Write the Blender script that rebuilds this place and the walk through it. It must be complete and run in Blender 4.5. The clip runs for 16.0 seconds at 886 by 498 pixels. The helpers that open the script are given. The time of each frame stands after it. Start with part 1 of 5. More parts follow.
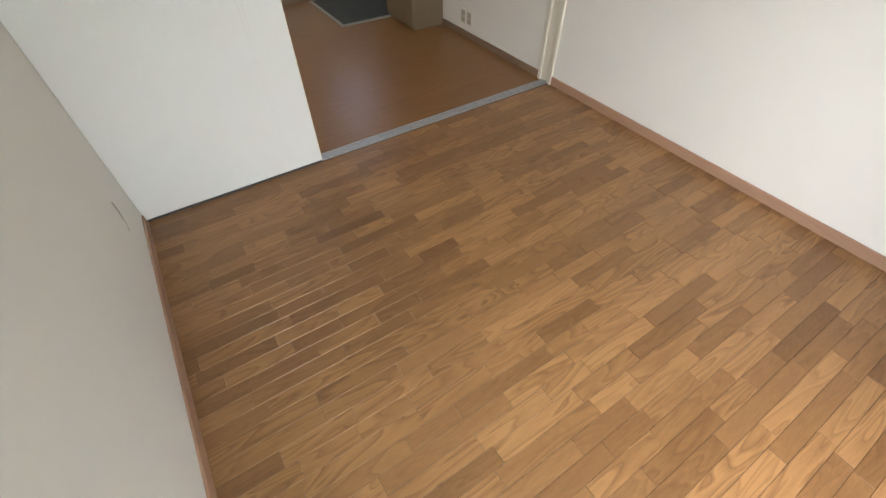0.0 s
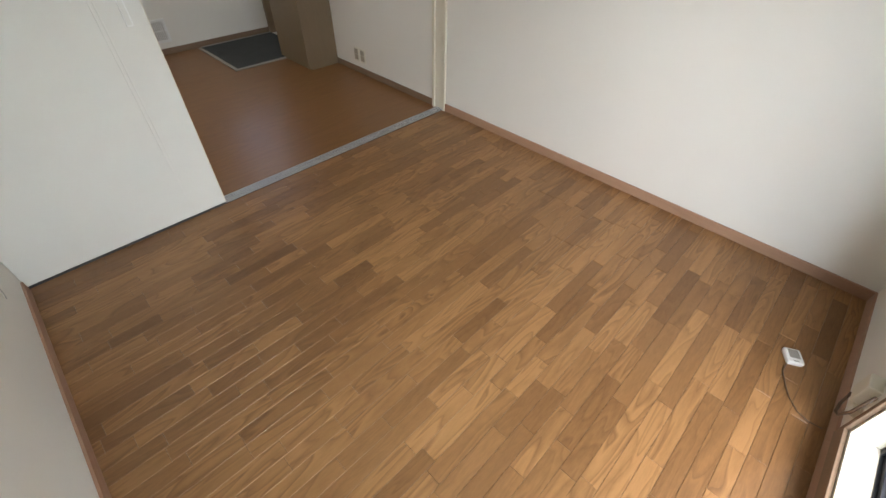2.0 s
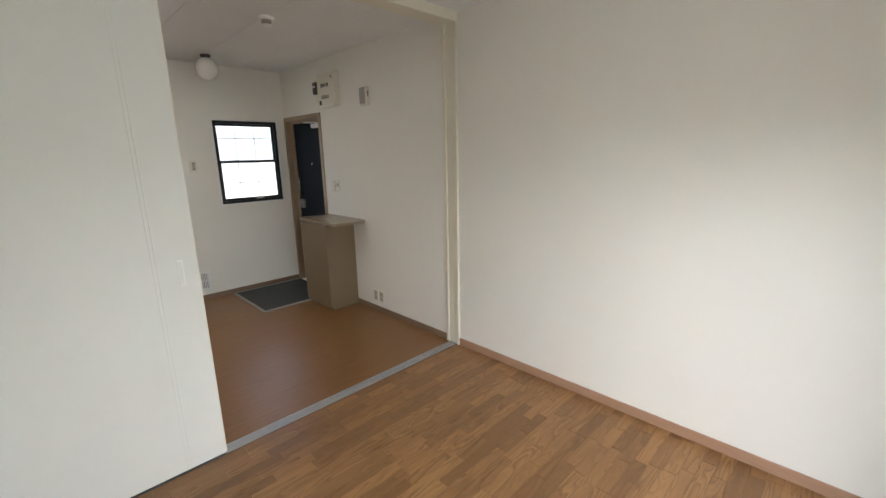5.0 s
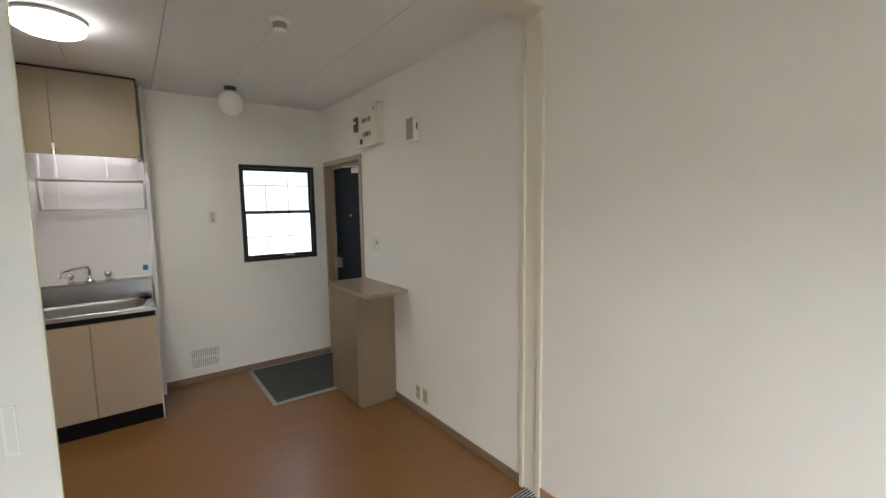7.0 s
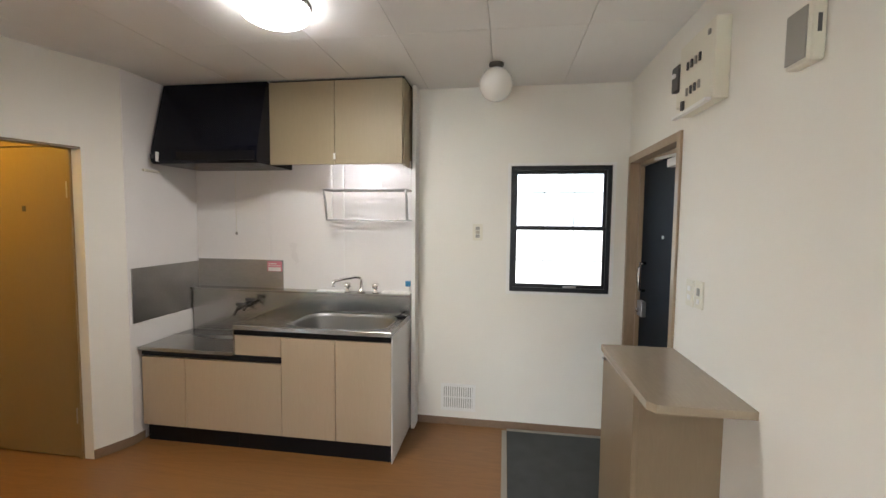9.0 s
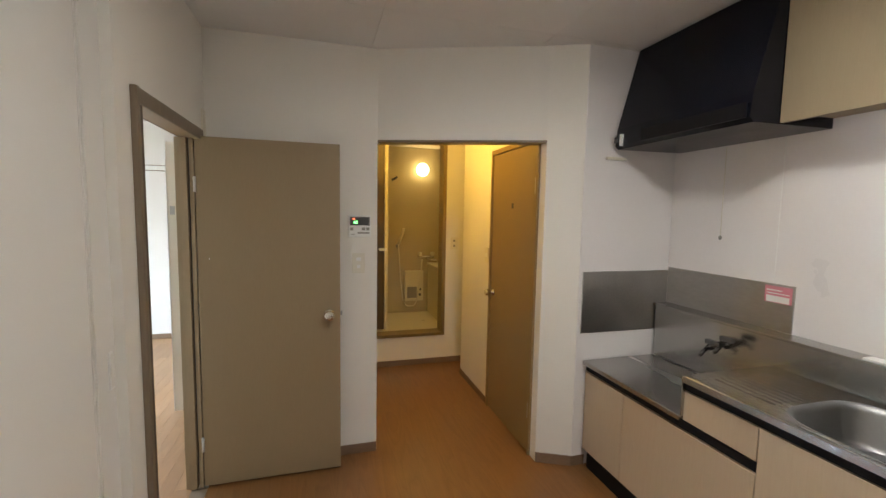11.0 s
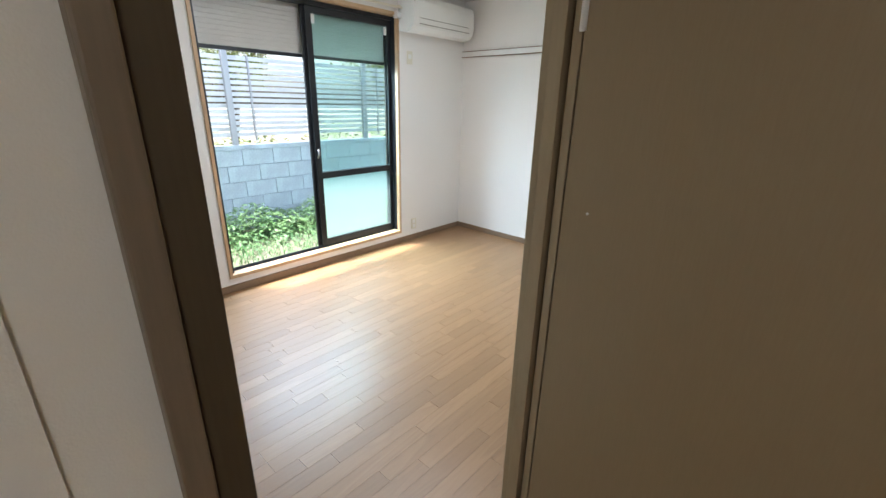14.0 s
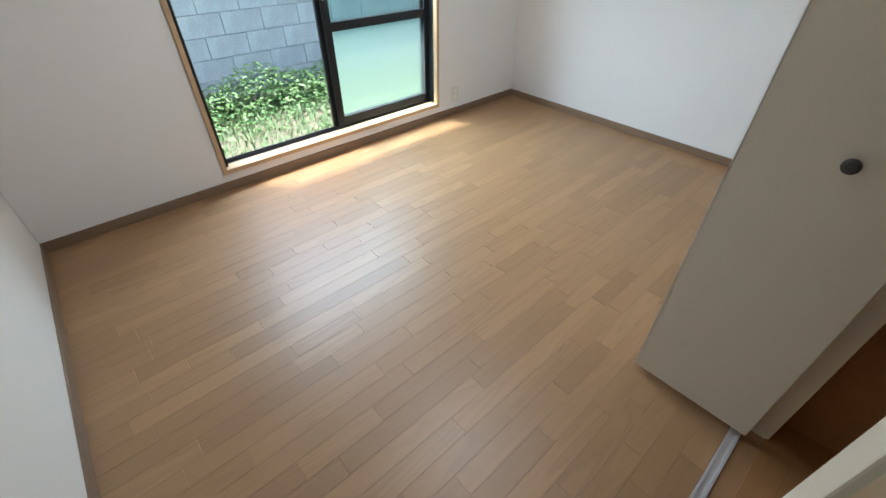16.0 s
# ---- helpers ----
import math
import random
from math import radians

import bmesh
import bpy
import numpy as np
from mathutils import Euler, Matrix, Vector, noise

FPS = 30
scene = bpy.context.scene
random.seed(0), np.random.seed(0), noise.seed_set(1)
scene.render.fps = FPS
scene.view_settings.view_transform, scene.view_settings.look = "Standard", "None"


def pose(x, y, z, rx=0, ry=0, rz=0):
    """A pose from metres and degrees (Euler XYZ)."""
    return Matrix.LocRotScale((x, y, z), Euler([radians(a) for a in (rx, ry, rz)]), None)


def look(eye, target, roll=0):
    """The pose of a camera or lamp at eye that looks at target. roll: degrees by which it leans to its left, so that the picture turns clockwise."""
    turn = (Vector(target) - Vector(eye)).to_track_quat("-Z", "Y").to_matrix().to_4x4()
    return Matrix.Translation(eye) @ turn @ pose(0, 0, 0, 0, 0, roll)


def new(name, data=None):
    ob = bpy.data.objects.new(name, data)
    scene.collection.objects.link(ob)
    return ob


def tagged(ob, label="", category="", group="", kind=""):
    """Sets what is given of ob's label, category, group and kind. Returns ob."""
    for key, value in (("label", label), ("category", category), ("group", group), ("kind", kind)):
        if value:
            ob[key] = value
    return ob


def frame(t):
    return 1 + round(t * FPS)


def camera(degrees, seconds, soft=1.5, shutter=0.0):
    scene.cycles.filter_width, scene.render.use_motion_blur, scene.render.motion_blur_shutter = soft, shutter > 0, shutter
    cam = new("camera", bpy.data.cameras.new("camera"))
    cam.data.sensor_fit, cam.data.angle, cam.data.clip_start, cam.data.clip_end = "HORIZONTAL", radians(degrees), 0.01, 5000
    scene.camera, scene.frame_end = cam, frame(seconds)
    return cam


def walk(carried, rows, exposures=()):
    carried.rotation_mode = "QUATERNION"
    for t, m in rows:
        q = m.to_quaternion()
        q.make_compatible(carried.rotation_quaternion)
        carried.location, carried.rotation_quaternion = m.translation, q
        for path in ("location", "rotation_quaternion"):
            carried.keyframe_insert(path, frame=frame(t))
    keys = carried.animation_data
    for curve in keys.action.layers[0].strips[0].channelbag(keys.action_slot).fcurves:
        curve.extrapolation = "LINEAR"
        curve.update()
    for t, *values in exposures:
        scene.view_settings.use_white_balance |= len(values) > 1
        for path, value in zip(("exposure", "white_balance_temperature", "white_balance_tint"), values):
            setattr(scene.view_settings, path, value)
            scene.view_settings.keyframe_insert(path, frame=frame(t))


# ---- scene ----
cam = camera(93.7, 16.0)
PATH = [
    (0, (0.038, 0.149, 1.448), (0.774, 1.288, -0.022), -0.4),
    (0.5, (0.037, 0.085, 1.463), (0.933, 1.099, -0.009), 1.3),
    (1, (0.047, 0.024, 1.478), (1.019, 0.99, 0.021), 1.5),
    (1.5, (0.046, 0.002, 1.481), (1.056, 0.974, 0.054), 1.3),
    (2, (0.044, 0.001, 1.483), (1.093, 1.012, 0.112), 1.1),
    (2.5, (0.035, 0.003, 1.49), (1.142, 1.081, 0.221), 0.7),
    (3, (0.034, 0.005, 1.5), (1.214, 1.161, 0.373), 0.5),
    (3.5, (0.03, -0.005, 1.514), (1.289, 1.234, 0.576), 0.3),
    (4, (0.031, -0.038, 1.517), (1.346, 1.275, 0.779), -0.4),
    (4.5, (0.003, -0.016, 1.532), (1.373, 1.329, 0.973), -0.2),
    (7, (0.742, 0.898, 1.525), (1.933, 2.491, 1.32), -0.8),
    (7.5, (1.003, 1.177, 1.527), (1.985, 2.909, 1.338), -0.9),
    (8, (1.215, 1.46, 1.518), (1.901, 3.331, 1.352), -0.6),
    (8.5, (1.375, 1.762, 1.531), (1.621, 3.741, 1.386), -0.1),
    (9, (1.512, 2.026, 1.527), (1.22, 4.0, 1.397), 0.6),
    (9.5, (1.528, 2.302, 1.521), (0.703, 4.119, 1.383), 1.2),
    (10, (1.476, 2.579, 1.534), (0.138, 4.058, 1.383), 1.5),
    (12.5, (0.365, 3.157, 1.505), (-1.493, 2.459, 1.253), 0.6),
    (13, (0.059, 3.036, 1.51), (-1.653, 2.059, 1.172), 1.0),
    (13.5, (-0.222, 2.89, 1.484), (-1.764, 1.712, 1.001), 1.2),
    (14, (-0.431, 2.737, 1.477), (-1.829, 1.472, 0.81), 1.3),
    (14.5, (-0.625, 2.553, 1.419), (-1.896, 1.26, 0.575), 1.0),
    (15, (-0.798, 2.379, 1.41), (-1.96, 1.112, 0.388), 0.8),
    (15.5, (-0.953, 2.228, 1.405), (-2.039, 1.015, 0.242), 0.5),
    (16, (-0.996, 2.13, 1.403), (-2.042, 0.976, 0.148), 0.2),
]
EXPOSURES = [(0.0, 2.03, 6250, 12), (0.5, 1.93, 6250, 12), (1.5, 1.83, 6250, 12), (3.5, 1.8, 6250, 12), (4.5, 1.93, 6250, 12), (7.0, 2.06, 6250, 12), (7.5, 2.26, 6250, 12), (8.0, 2.56, 6250, 12), (9.0, 2.75, 6250, 12), (10.2, 2.8, 6250, 12), (12.5, 2.5, 6250, 12), (13.5, 2.4, 6050, 11), (14.2, 2.04, 6050, 11), (15.0, 1.79, 6050, 11), (16.0, 1.69, 6050, 11)]
walk(cam, [(t, look(eye, target, roll)) for t, eye, target, roll in PATH], EXPOSURES)

# ---- world, sun, lamps ----
world = bpy.data.worlds.new("sky")
scene.world = world
world.use_nodes = True
wn = world.node_tree
sky = wn.nodes.new("ShaderNodeTexSky")
sky.sky_type = "NISHITA"
sky.sun_disc = False
sky.dust_density = 5.0
sky.sun_elevation = radians(73)
sky.sun_rotation = radians(147)
wn.nodes["Background"].inputs["Strength"].default_value = 0.15
wn.links.new(sky.outputs["Color"], wn.nodes["Background"].inputs["Color"])

sun = new("sun", bpy.data.lights.new("sun", "SUN"))
sun.data.energy, sun.data.angle, sun.data.color = 2.4, radians(3.5), (1.0, 0.96, 0.88)
sun.matrix_world = look((0.30 * 6, -0.45 * 6, 1.8 * 6), (0, 0, 0))


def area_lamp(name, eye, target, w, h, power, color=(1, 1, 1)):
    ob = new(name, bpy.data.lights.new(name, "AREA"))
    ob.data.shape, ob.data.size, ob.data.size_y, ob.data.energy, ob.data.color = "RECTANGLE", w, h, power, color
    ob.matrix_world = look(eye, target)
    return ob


def point_lamp(name, at, power, radius, color):
    ob = new(name, bpy.data.lights.new(name, "POINT"))
    ob.data.energy, ob.data.shadow_soft_size, ob.data.color, ob.location = power, radius, color, at
    return ob


# area lamp added outside the frosted window in place of sky light
area_lamp("kitchen_window_sky", (1.91, 5.5, 1.5), (1.91, 5.0, 1.45), 0.95, 1.2, 0.95, (0.93, 0.97, 1.0))
# fill strips added for daylight; the top one aims up in place of ground bounce
for k, (dz, watts) in enumerate(((-0.75, 0.85), (-0.75, 0.85), (0.55, 1.7))):
    z = 0.50 + 0.45 * k
    strip = area_lamp("parquet_window_fill", (0.57, -0.725, z), (0.57 + 0.25, -0.725 + 0.85, z + dz), 1.55, 0.32, watts, (1.0, 0.97, 0.95))
    strip.data.spread = radians(130)
# unseen outside lamp added to throw sky light onto the east wall
area_lamp("parquet_sky_fill", (-0.35, -1.40, 2.02), (2.1, 0.9, 0.2), 2.0, 0.55, 42.0, (1.0, 0.985, 0.98))
# lamp added outside the bedroom, out of view above the window, in place of sky light
area_lamp("bedroom_sky_fill", (-2.30, -1.31, 2.20), (-2.40, 0.95, 0.3), 2.2, 0.64, 42.0, (0.68, 0.86, 1.0))
area_lamp("kitchen_lamp_light", (0.485, 3.80, 2.385), (0.485, 3.80, 0), 0.26, 0.26, 2.2, (1.0, 0.935, 0.83))
area_lamp("bedroom_lamp_light", (-2.32, 0.88, 2.37), (-2.32, 0.88, 0), 0.50, 0.50, 5.2, (0.92, 0.96, 1.0))
point_lamp("bath_lamp_light", (-3.76, 4.14, 2.05), 0.22, 0.05, (1.0, 0.54, 0.11))
point_lamp("washroom_lamp_light", (-1.95, 3.70, 2.30), 3.0, 0.07, (1.0, 0.55, 0.07))

# ---- materials ----


def shader(name):
    m = bpy.data.materials.new(name)
    m.use_nodes = True
    return m, m.node_tree.nodes, m.node_tree.links, m.node_tree.nodes["Principled BSDF"]


def mat(name, col, rough=0.5, metal=0.0, var=0.06, scale=3.0, fine=160.0, bump=0.1, stretch=(1, 1, 1), rvar=0.08, coat=0.0, spec=0.5):
    """Paint, plaster, plastic or metal: colour and gloss vary at two scales, with a fine relief."""
    m, n, l, b = shader(name)
    co = n.new("ShaderNodeTexCoord")
    mp = n.new("ShaderNodeMapping")
    mp.inputs["Scale"].default_value = stretch
    l.new(co.outputs["Object"], mp.inputs["Vector"])
    big, small = n.new("ShaderNodeTexNoise"), n.new("ShaderNodeTexNoise")
    big.inputs["Scale"].default_value, big.inputs["Detail"].default_value = scale, 5
    small.inputs["Scale"].default_value, small.inputs["Detail"].default_value = fine, 3
    for k in (big, small):
        l.new(mp.outputs["Vector"], k.inputs["Vector"])
    add = n.new("ShaderNodeMath")
    add.operation = "MULTIPLY_ADD"
    add.inputs[1].default_value = 0.45
    l.new(small.outputs["Fac"], add.inputs[0])
    l.new(big.outputs["Fac"], add.inputs[2])
    rng = n.new("ShaderNodeMapRange")
    rng.inputs["From Min"].default_value, rng.inputs["From Max"].default_value = 0.45, 1.0
    l.new(add.outputs[0], rng.inputs["Value"])
    mix = n.new("ShaderNodeMix")
    mix.data_type = "RGBA"
    mix.inputs["A"].default_value = (*[max(0, c * (1 - var)) for c in col], 1)
    mix.inputs["B"].default_value = (*[min(1, c * (1 + var)) for c in col], 1)
    l.new(rng.outputs["Result"], mix.inputs["Factor"])
    l.new(mix.outputs["Result"], b.inputs["Base Color"])
    rr = n.new("ShaderNodeMapRange")
    rr.inputs["To Min"].default_value, rr.inputs["To Max"].default_value = max(0.02, rough - rvar), min(1, rough + rvar)
    l.new(big.outputs["Fac"], rr.inputs["Value"])
    l.new(rr.outputs["Result"], b.inputs["Roughness"])
    b.inputs["Metallic"].default_value = metal
    b.inputs["Specular IOR Level"].default_value = spec
    b.inputs["Coat Weight"].default_value = coat
    if bump:
        bp = n.new("ShaderNodeBump")
        bp.inputs["Strength"].default_value, bp.inputs["Distance"].default_value = bump, 0.002
        l.new(small.outputs["Fac"], bp.inputs["Height"])
        l.new(bp.outputs["Normal"], b.inputs["Normal"])
    return m


def wood(name, light, dark, along="x", grain=34.0, rough=0.35, tone=0.5, figure=0.5, rvar=0.1, coat=0.0, each=True, slim=0.085):
    """Wood with the grain along one axis; each piece takes its own tone and its own part of the figure."""
    m, n, l, b = shader(name)
    co, info = n.new("ShaderNodeTexCoord"), n.new("ShaderNodeObjectInfo")
    off = n.new("ShaderNodeVectorMath")
    off.operation = "MULTIPLY_ADD"
    rnd = n.new("ShaderNodeCombineXYZ")
    for k in range(3):
        l.new(info.outputs["Random"], rnd.inputs[k])
    off.inputs[1].default_value = (37, 53, 71) if each else (0, 0, 0)
    l.new(rnd.outputs[0], off.inputs[0])
    l.new(co.outputs["Object"], off.inputs[2])
    mp = n.new("ShaderNodeMapping")
    s = {"x": (slim, 1, 1), "y": (1, slim, 1), "z": (1, 1, slim)}[along]
    mp.inputs["Scale"].default_value = s
    l.new(off.outputs[0], mp.inputs["Vector"])
    fig = n.new("ShaderNodeTexNoise")
    fig.inputs["Scale"].default_value, fig.inputs["Detail"].default_value, fig.inputs["Distortion"].default_value = grain * 0.35, 1, 0.7
    l.new(mp.outputs["Vector"], fig.inputs["Vector"])
    rings = n.new("ShaderNodeMath")
    rings.operation = "MULTIPLY"
    rings.inputs[1].default_value = 7.0
    l.new(fig.outputs["Fac"], rings.inputs[0])
    fr = n.new("ShaderNodeMath")
    fr.operation = "FRACT"
    l.new(rings.outputs[0], fr.inputs[0])
    curve = n.new("ShaderNodeValToRGB")
    curve.color_ramp.elements[0].position, curve.color_ramp.elements[0].color = 0.0, (0, 0, 0, 1)
    curve.color_ramp.elements[1].position, curve.color_ramp.elements[1].color = 0.22, (1, 1, 1, 1)
    e = curve.color_ramp.elements.new(1.0)
    e.color = (0.35, 0.35, 0.35, 1)
    l.new(fr.outputs[0], curve.inputs["Fac"])
    fib = n.new("ShaderNodeTexNoise")
    fib.inputs["Scale"].default_value, fib.inputs["Detail"].default_value = grain * 6, 4
    l.new(mp.outputs["Vector"], fib.inputs["Vector"])
    wide = n.new("ShaderNodeTexNoise")
    wide.inputs["Scale"].default_value, wide.inputs["Detail"].default_value = 1.6, 4
    l.new(co.outputs["Object"], wide.inputs["Vector"])
    a = n.new("ShaderNodeMath")
    a.operation = "MULTIPLY"
    a.inputs[1].default_value = figure * 0.45
    l.new(curve.outputs["Color"], a.inputs[0])
    if each:
        spin, part_of, power = n.new("ShaderNodeMath"), n.new("ShaderNodeMath"), n.new("ShaderNodeMath")
        spin.operation, part_of.operation, power.operation = "MULTIPLY", "FRACT", "MULTIPLY_ADD"
        spin.inputs[1].default_value, power.inputs[1].default_value, power.inputs[2].default_value = 17.3, figure * 0.75, figure * 0.08
        l.new(info.outputs["Random"], spin.inputs[0])
        l.new(spin.outputs[0], part_of.inputs[0])
        l.new(part_of.outputs[0], power.inputs[0])
        l.new(power.outputs[0], a.inputs[1])
    c = n.new("ShaderNodeMath")
    c.operation = "MULTIPLY_ADD"
    c.inputs[1].default_value = 0.40
    l.new(fib.outputs["Fac"], c.inputs[0])
    l.new(a.outputs[0], c.inputs[2])
    d = n.new("ShaderNodeMath")
    d.operation = "MULTIPLY_ADD"
    d.inputs[1].default_value = tone if each else 0.0
    l.new(info.outputs["Random"], d.inputs[0])
    l.new(c.outputs[0], d.inputs[2])
    f = n.new("ShaderNodeMath")
    f.operation = "MULTIPLY_ADD"
    f.inputs[1].default_value = 0.25
    l.new(wide.outputs["Fac"], f.inputs[0])
    l.new(d.outputs[0], f.inputs[2])
    rng = n.new("ShaderNodeMapRange")
    rng.inputs["From Min"].default_value, rng.inputs["From Max"].default_value = 0.25, 0.5 + figure * 0.3 + (tone if each else 0.0)
    l.new(f.outputs[0], rng.inputs["Value"])
    mix = n.new("ShaderNodeMix")
    mix.data_type = "RGBA"
    mix.inputs["A"].default_value, mix.inputs["B"].default_value = (*dark, 1), (*light, 1)
    l.new(rng.outputs["Result"], mix.inputs["Factor"])
    l.new(mix.outputs["Result"], b.inputs["Base Color"])
    rr = n.new("ShaderNodeMapRange")
    rr.inputs["To Min"].default_value, rr.inputs["To Max"].default_value = rough - rvar, rough + rvar
    l.new(wide.outputs["Fac"], rr.inputs["Value"])
    l.new(rr.outputs["Result"], b.inputs["Roughness"])
    b.inputs["Coat Weight"].default_value, b.inputs["Coat Roughness"].default_value = coat, 0.35
    bp = n.new("ShaderNodeBump")
    bp.inputs["Strength"].default_value, bp.inputs["Distance"].default_value = 0.10, 0.001
    l.new(fib.outputs["Fac"], bp.inputs["Height"])
    l.new(bp.outputs["Normal"], b.inputs["Normal"])
    return m


def glass(name, col, rough, amount=1.0):
    m, n, l, b = shader(name)
    b.inputs["Base Color"].default_value = (*col, 1)
    b.inputs["Roughness"].default_value = rough
    b.inputs["Transmission Weight"].default_value = amount
    b.inputs["IOR"].default_value = 1.45 if rough < 0.1 else 1.15
    if rough > 0.1:
        ns, bp, co = n.new("ShaderNodeTexNoise"), n.new("ShaderNodeBump"), n.new("ShaderNodeTexCoord")
        ns.inputs["Scale"].default_value = 300
        bp.inputs["Strength"].default_value, bp.inputs["Distance"].default_value = 0.3, 0.001
        l.new(co.outputs["Object"], ns.inputs["Vector"])
        l.new(ns.outputs["Fac"], bp.inputs["Height"])
        l.new(bp.outputs["Normal"], b.inputs["Normal"])
    return m


def glow(name, col, strength):
    m, n, l, b = shader(name)
    b.inputs["Base Color"].default_value = (0.8, 0.8, 0.8, 1)
    b.inputs["Emission Color"].default_value = (*col, 1)
    b.inputs["Emission Strength"].default_value = strength
    b.inputs["Roughness"].default_value = 0.4
    return m


M = {}
M["paper"] = mat("woven_wallpaper", (0.79, 0.768, 0.708), 0.82, var=0.025, scale=1.2, fine=420, bump=0.18)
M["paper_bed"] = mat("white_wallpaper", (0.80, 0.785, 0.765), 0.82, var=0.02, scale=1.2, fine=420, bump=0.3)
M["slide"] = mat("sliding_panel_paper", (0.745, 0.735, 0.695), 0.75, var=0.025, scale=1.5, fine=380, bump=0.25)
M["ceil"] = mat("ceiling_board", (0.78, 0.78, 0.77), 0.85, var=0.03, scale=2, fine=260, bump=0.35)
M["ceil_joint"] = mat("ceiling_joint", (0.40, 0.40, 0.39), 0.9)
M["tile_panel"] = mat("kitchen_wall_panel", (0.78, 0.76, 0.75), 0.30, var=0.02, scale=2, fine=60, bump=0.03)
M["floor_a"] = wood("parquet", (0.335, 0.176, 0.068), (0.118, 0.054, 0.018), "x", 40, 0.34, tone=0.30, figure=0.8, slim=0.14)
M["floor_b"] = wood("bedroom_strip_floor", (0.365, 0.208, 0.098), (0.248, 0.137, 0.061), "x", 30, 0.43, coat=0.25, tone=0.40, figure=0.6)
M["floor_k"] = wood("kitchen_sheet_floor", (0.25, 0.122, 0.042), (0.185, 0.088, 0.029), "x", 26, 0.33, figure=0.5, each=False)
M["under"] = mat("subfloor", (0.05, 0.03, 0.015), 0.9)
M["base_a"] = wood("baseboard_red_brown", (0.42, 0.255, 0.165), (0.35, 0.205, 0.13), "y", 30, 0.5, figure=0.3, each=False)
M["base_k"] = wood("baseboard_taupe", (0.25, 0.170, 0.110), (0.19, 0.125, 0.078), "y", 30, 0.5, figure=0.3, each=False)
M["frame_door"] = wood("taupe_door_frame", (0.23, 0.18, 0.125), (0.18, 0.14, 0.095), "z", 30, 0.45, figure=0.3, each=False)
M["frame_light"] = wood("tan_door_frame", (0.36, 0.27, 0.18), (0.29, 0.21, 0.135), "z", 30, 0.45, figure=0.3, each=False)
M["frame_win"] = wood("window_wood", (0.56, 0.39, 0.235), (0.46, 0.31, 0.18), "z", 30, 0.45, figure=0.3, each=False)
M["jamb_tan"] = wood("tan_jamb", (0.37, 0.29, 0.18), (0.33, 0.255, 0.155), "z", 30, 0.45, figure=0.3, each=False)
# taupe darkened to put the shade of the unlit inner jamb into the colour
M["jamb"] = wood("shaded_taupe_jamb", (0.09, 0.068, 0.040), (0.075, 0.055, 0.032), "z", 30, 0.5, figure=0.3, each=False)
M["door"] = wood("brown_flush_door", (0.305, 0.232, 0.135), (0.285, 0.212, 0.12), "z", 40, 0.42, figure=0.12, each=False)
M["door_toilet"] = wood("ochre_flush_door", (0.27, 0.19, 0.085), (0.25, 0.172, 0.075), "z", 40, 0.42, figure=0.15, each=False)
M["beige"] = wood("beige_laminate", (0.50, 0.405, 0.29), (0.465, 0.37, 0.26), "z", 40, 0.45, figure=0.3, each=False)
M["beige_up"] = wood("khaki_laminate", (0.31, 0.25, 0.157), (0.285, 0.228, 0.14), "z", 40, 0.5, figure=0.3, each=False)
M["shoebox"] = wood("tan_laminate", (0.225, 0.168, 0.102), (0.20, 0.148, 0.088), "z", 40, 0.4, figure=0.25, each=False)
M["shoetop"] = wood("taupe_top", (0.33, 0.27, 0.19), (0.29, 0.235, 0.165), "y", 40, 0.22, figure=0.25, each=False)
M["cream"] = mat("cream_paint", (0.74, 0.70, 0.58), 0.4, var=0.03)
M["white"] = mat("white_plastic", (0.80, 0.80, 0.78), 0.35, var=0.02, bump=0.02)
M["ivory"] = mat("ivory_plastic", (0.72, 0.69, 0.58), 0.38, var=0.03, bump=0.02)
M["grey"] = mat("grey_plastic", (0.30, 0.29, 0.26), 0.5, var=0.05)
M["ink"] = mat("dark_print", (0.06, 0.06, 0.06), 0.5)
M["black"] = mat("black_enamel", (0.004, 0.005, 0.010), 0.22, var=0.2, bump=0.02, spec=0.22)
M["kick"] = mat("black_vinyl_kick", (0.005, 0.005, 0.007), 0.5, spec=0.2)
M["sash"] = mat("black_aluminium", (0.016, 0.019, 0.023), 0.35, metal=0.3, bump=0.03)
M["track_bed"] = mat("dark_aluminium_track", (0.05, 0.052, 0.055), 0.45, metal=0.3, bump=0.03)
M["steel"] = mat("brushed_stainless", (0.44, 0.435, 0.425), 0.25, metal=1.0, var=0.05, scale=2.5, fine=90, bump=0.05, stretch=(0.15, 1, 1))
M["steel_dull"] = mat("dull_stainless", (0.43, 0.425, 0.415), 0.32, metal=1.0, var=0.14, scale=4, fine=90, bump=0.05, stretch=(0.3, 1, 1))
M["tap_dark"] = mat("dark_chrome", (0.16, 0.155, 0.15), 0.22, metal=1.0, var=0.1)
M["chrome"] = mat("chrome", (0.78, 0.77, 0.75), 0.10, metal=1.0, var=0.02, bump=0.0)
M["alu"] = mat("aluminium_sill", (0.62, 0.62, 0.62), 0.32, metal=0.4, var=0.06)
M["iron_door"] = mat("dark_blue_steel_door", (0.012, 0.016, 0.022), 0.6, var=0.10, bump=0.05, spec=0.06)
M["mat_grey"] = mat("grey_entrance_mat", (0.054, 0.060, 0.060), 0.85, var=0.24, scale=8, fine=500, bump=0.9)
M["dull_plastic"] = mat("dull_beige_plastic", (0.40, 0.365, 0.29), 0.5, var=0.06)
M["mat_edge"] = mat("mat_rubber_edge", (0.30, 0.285, 0.25), 0.5)
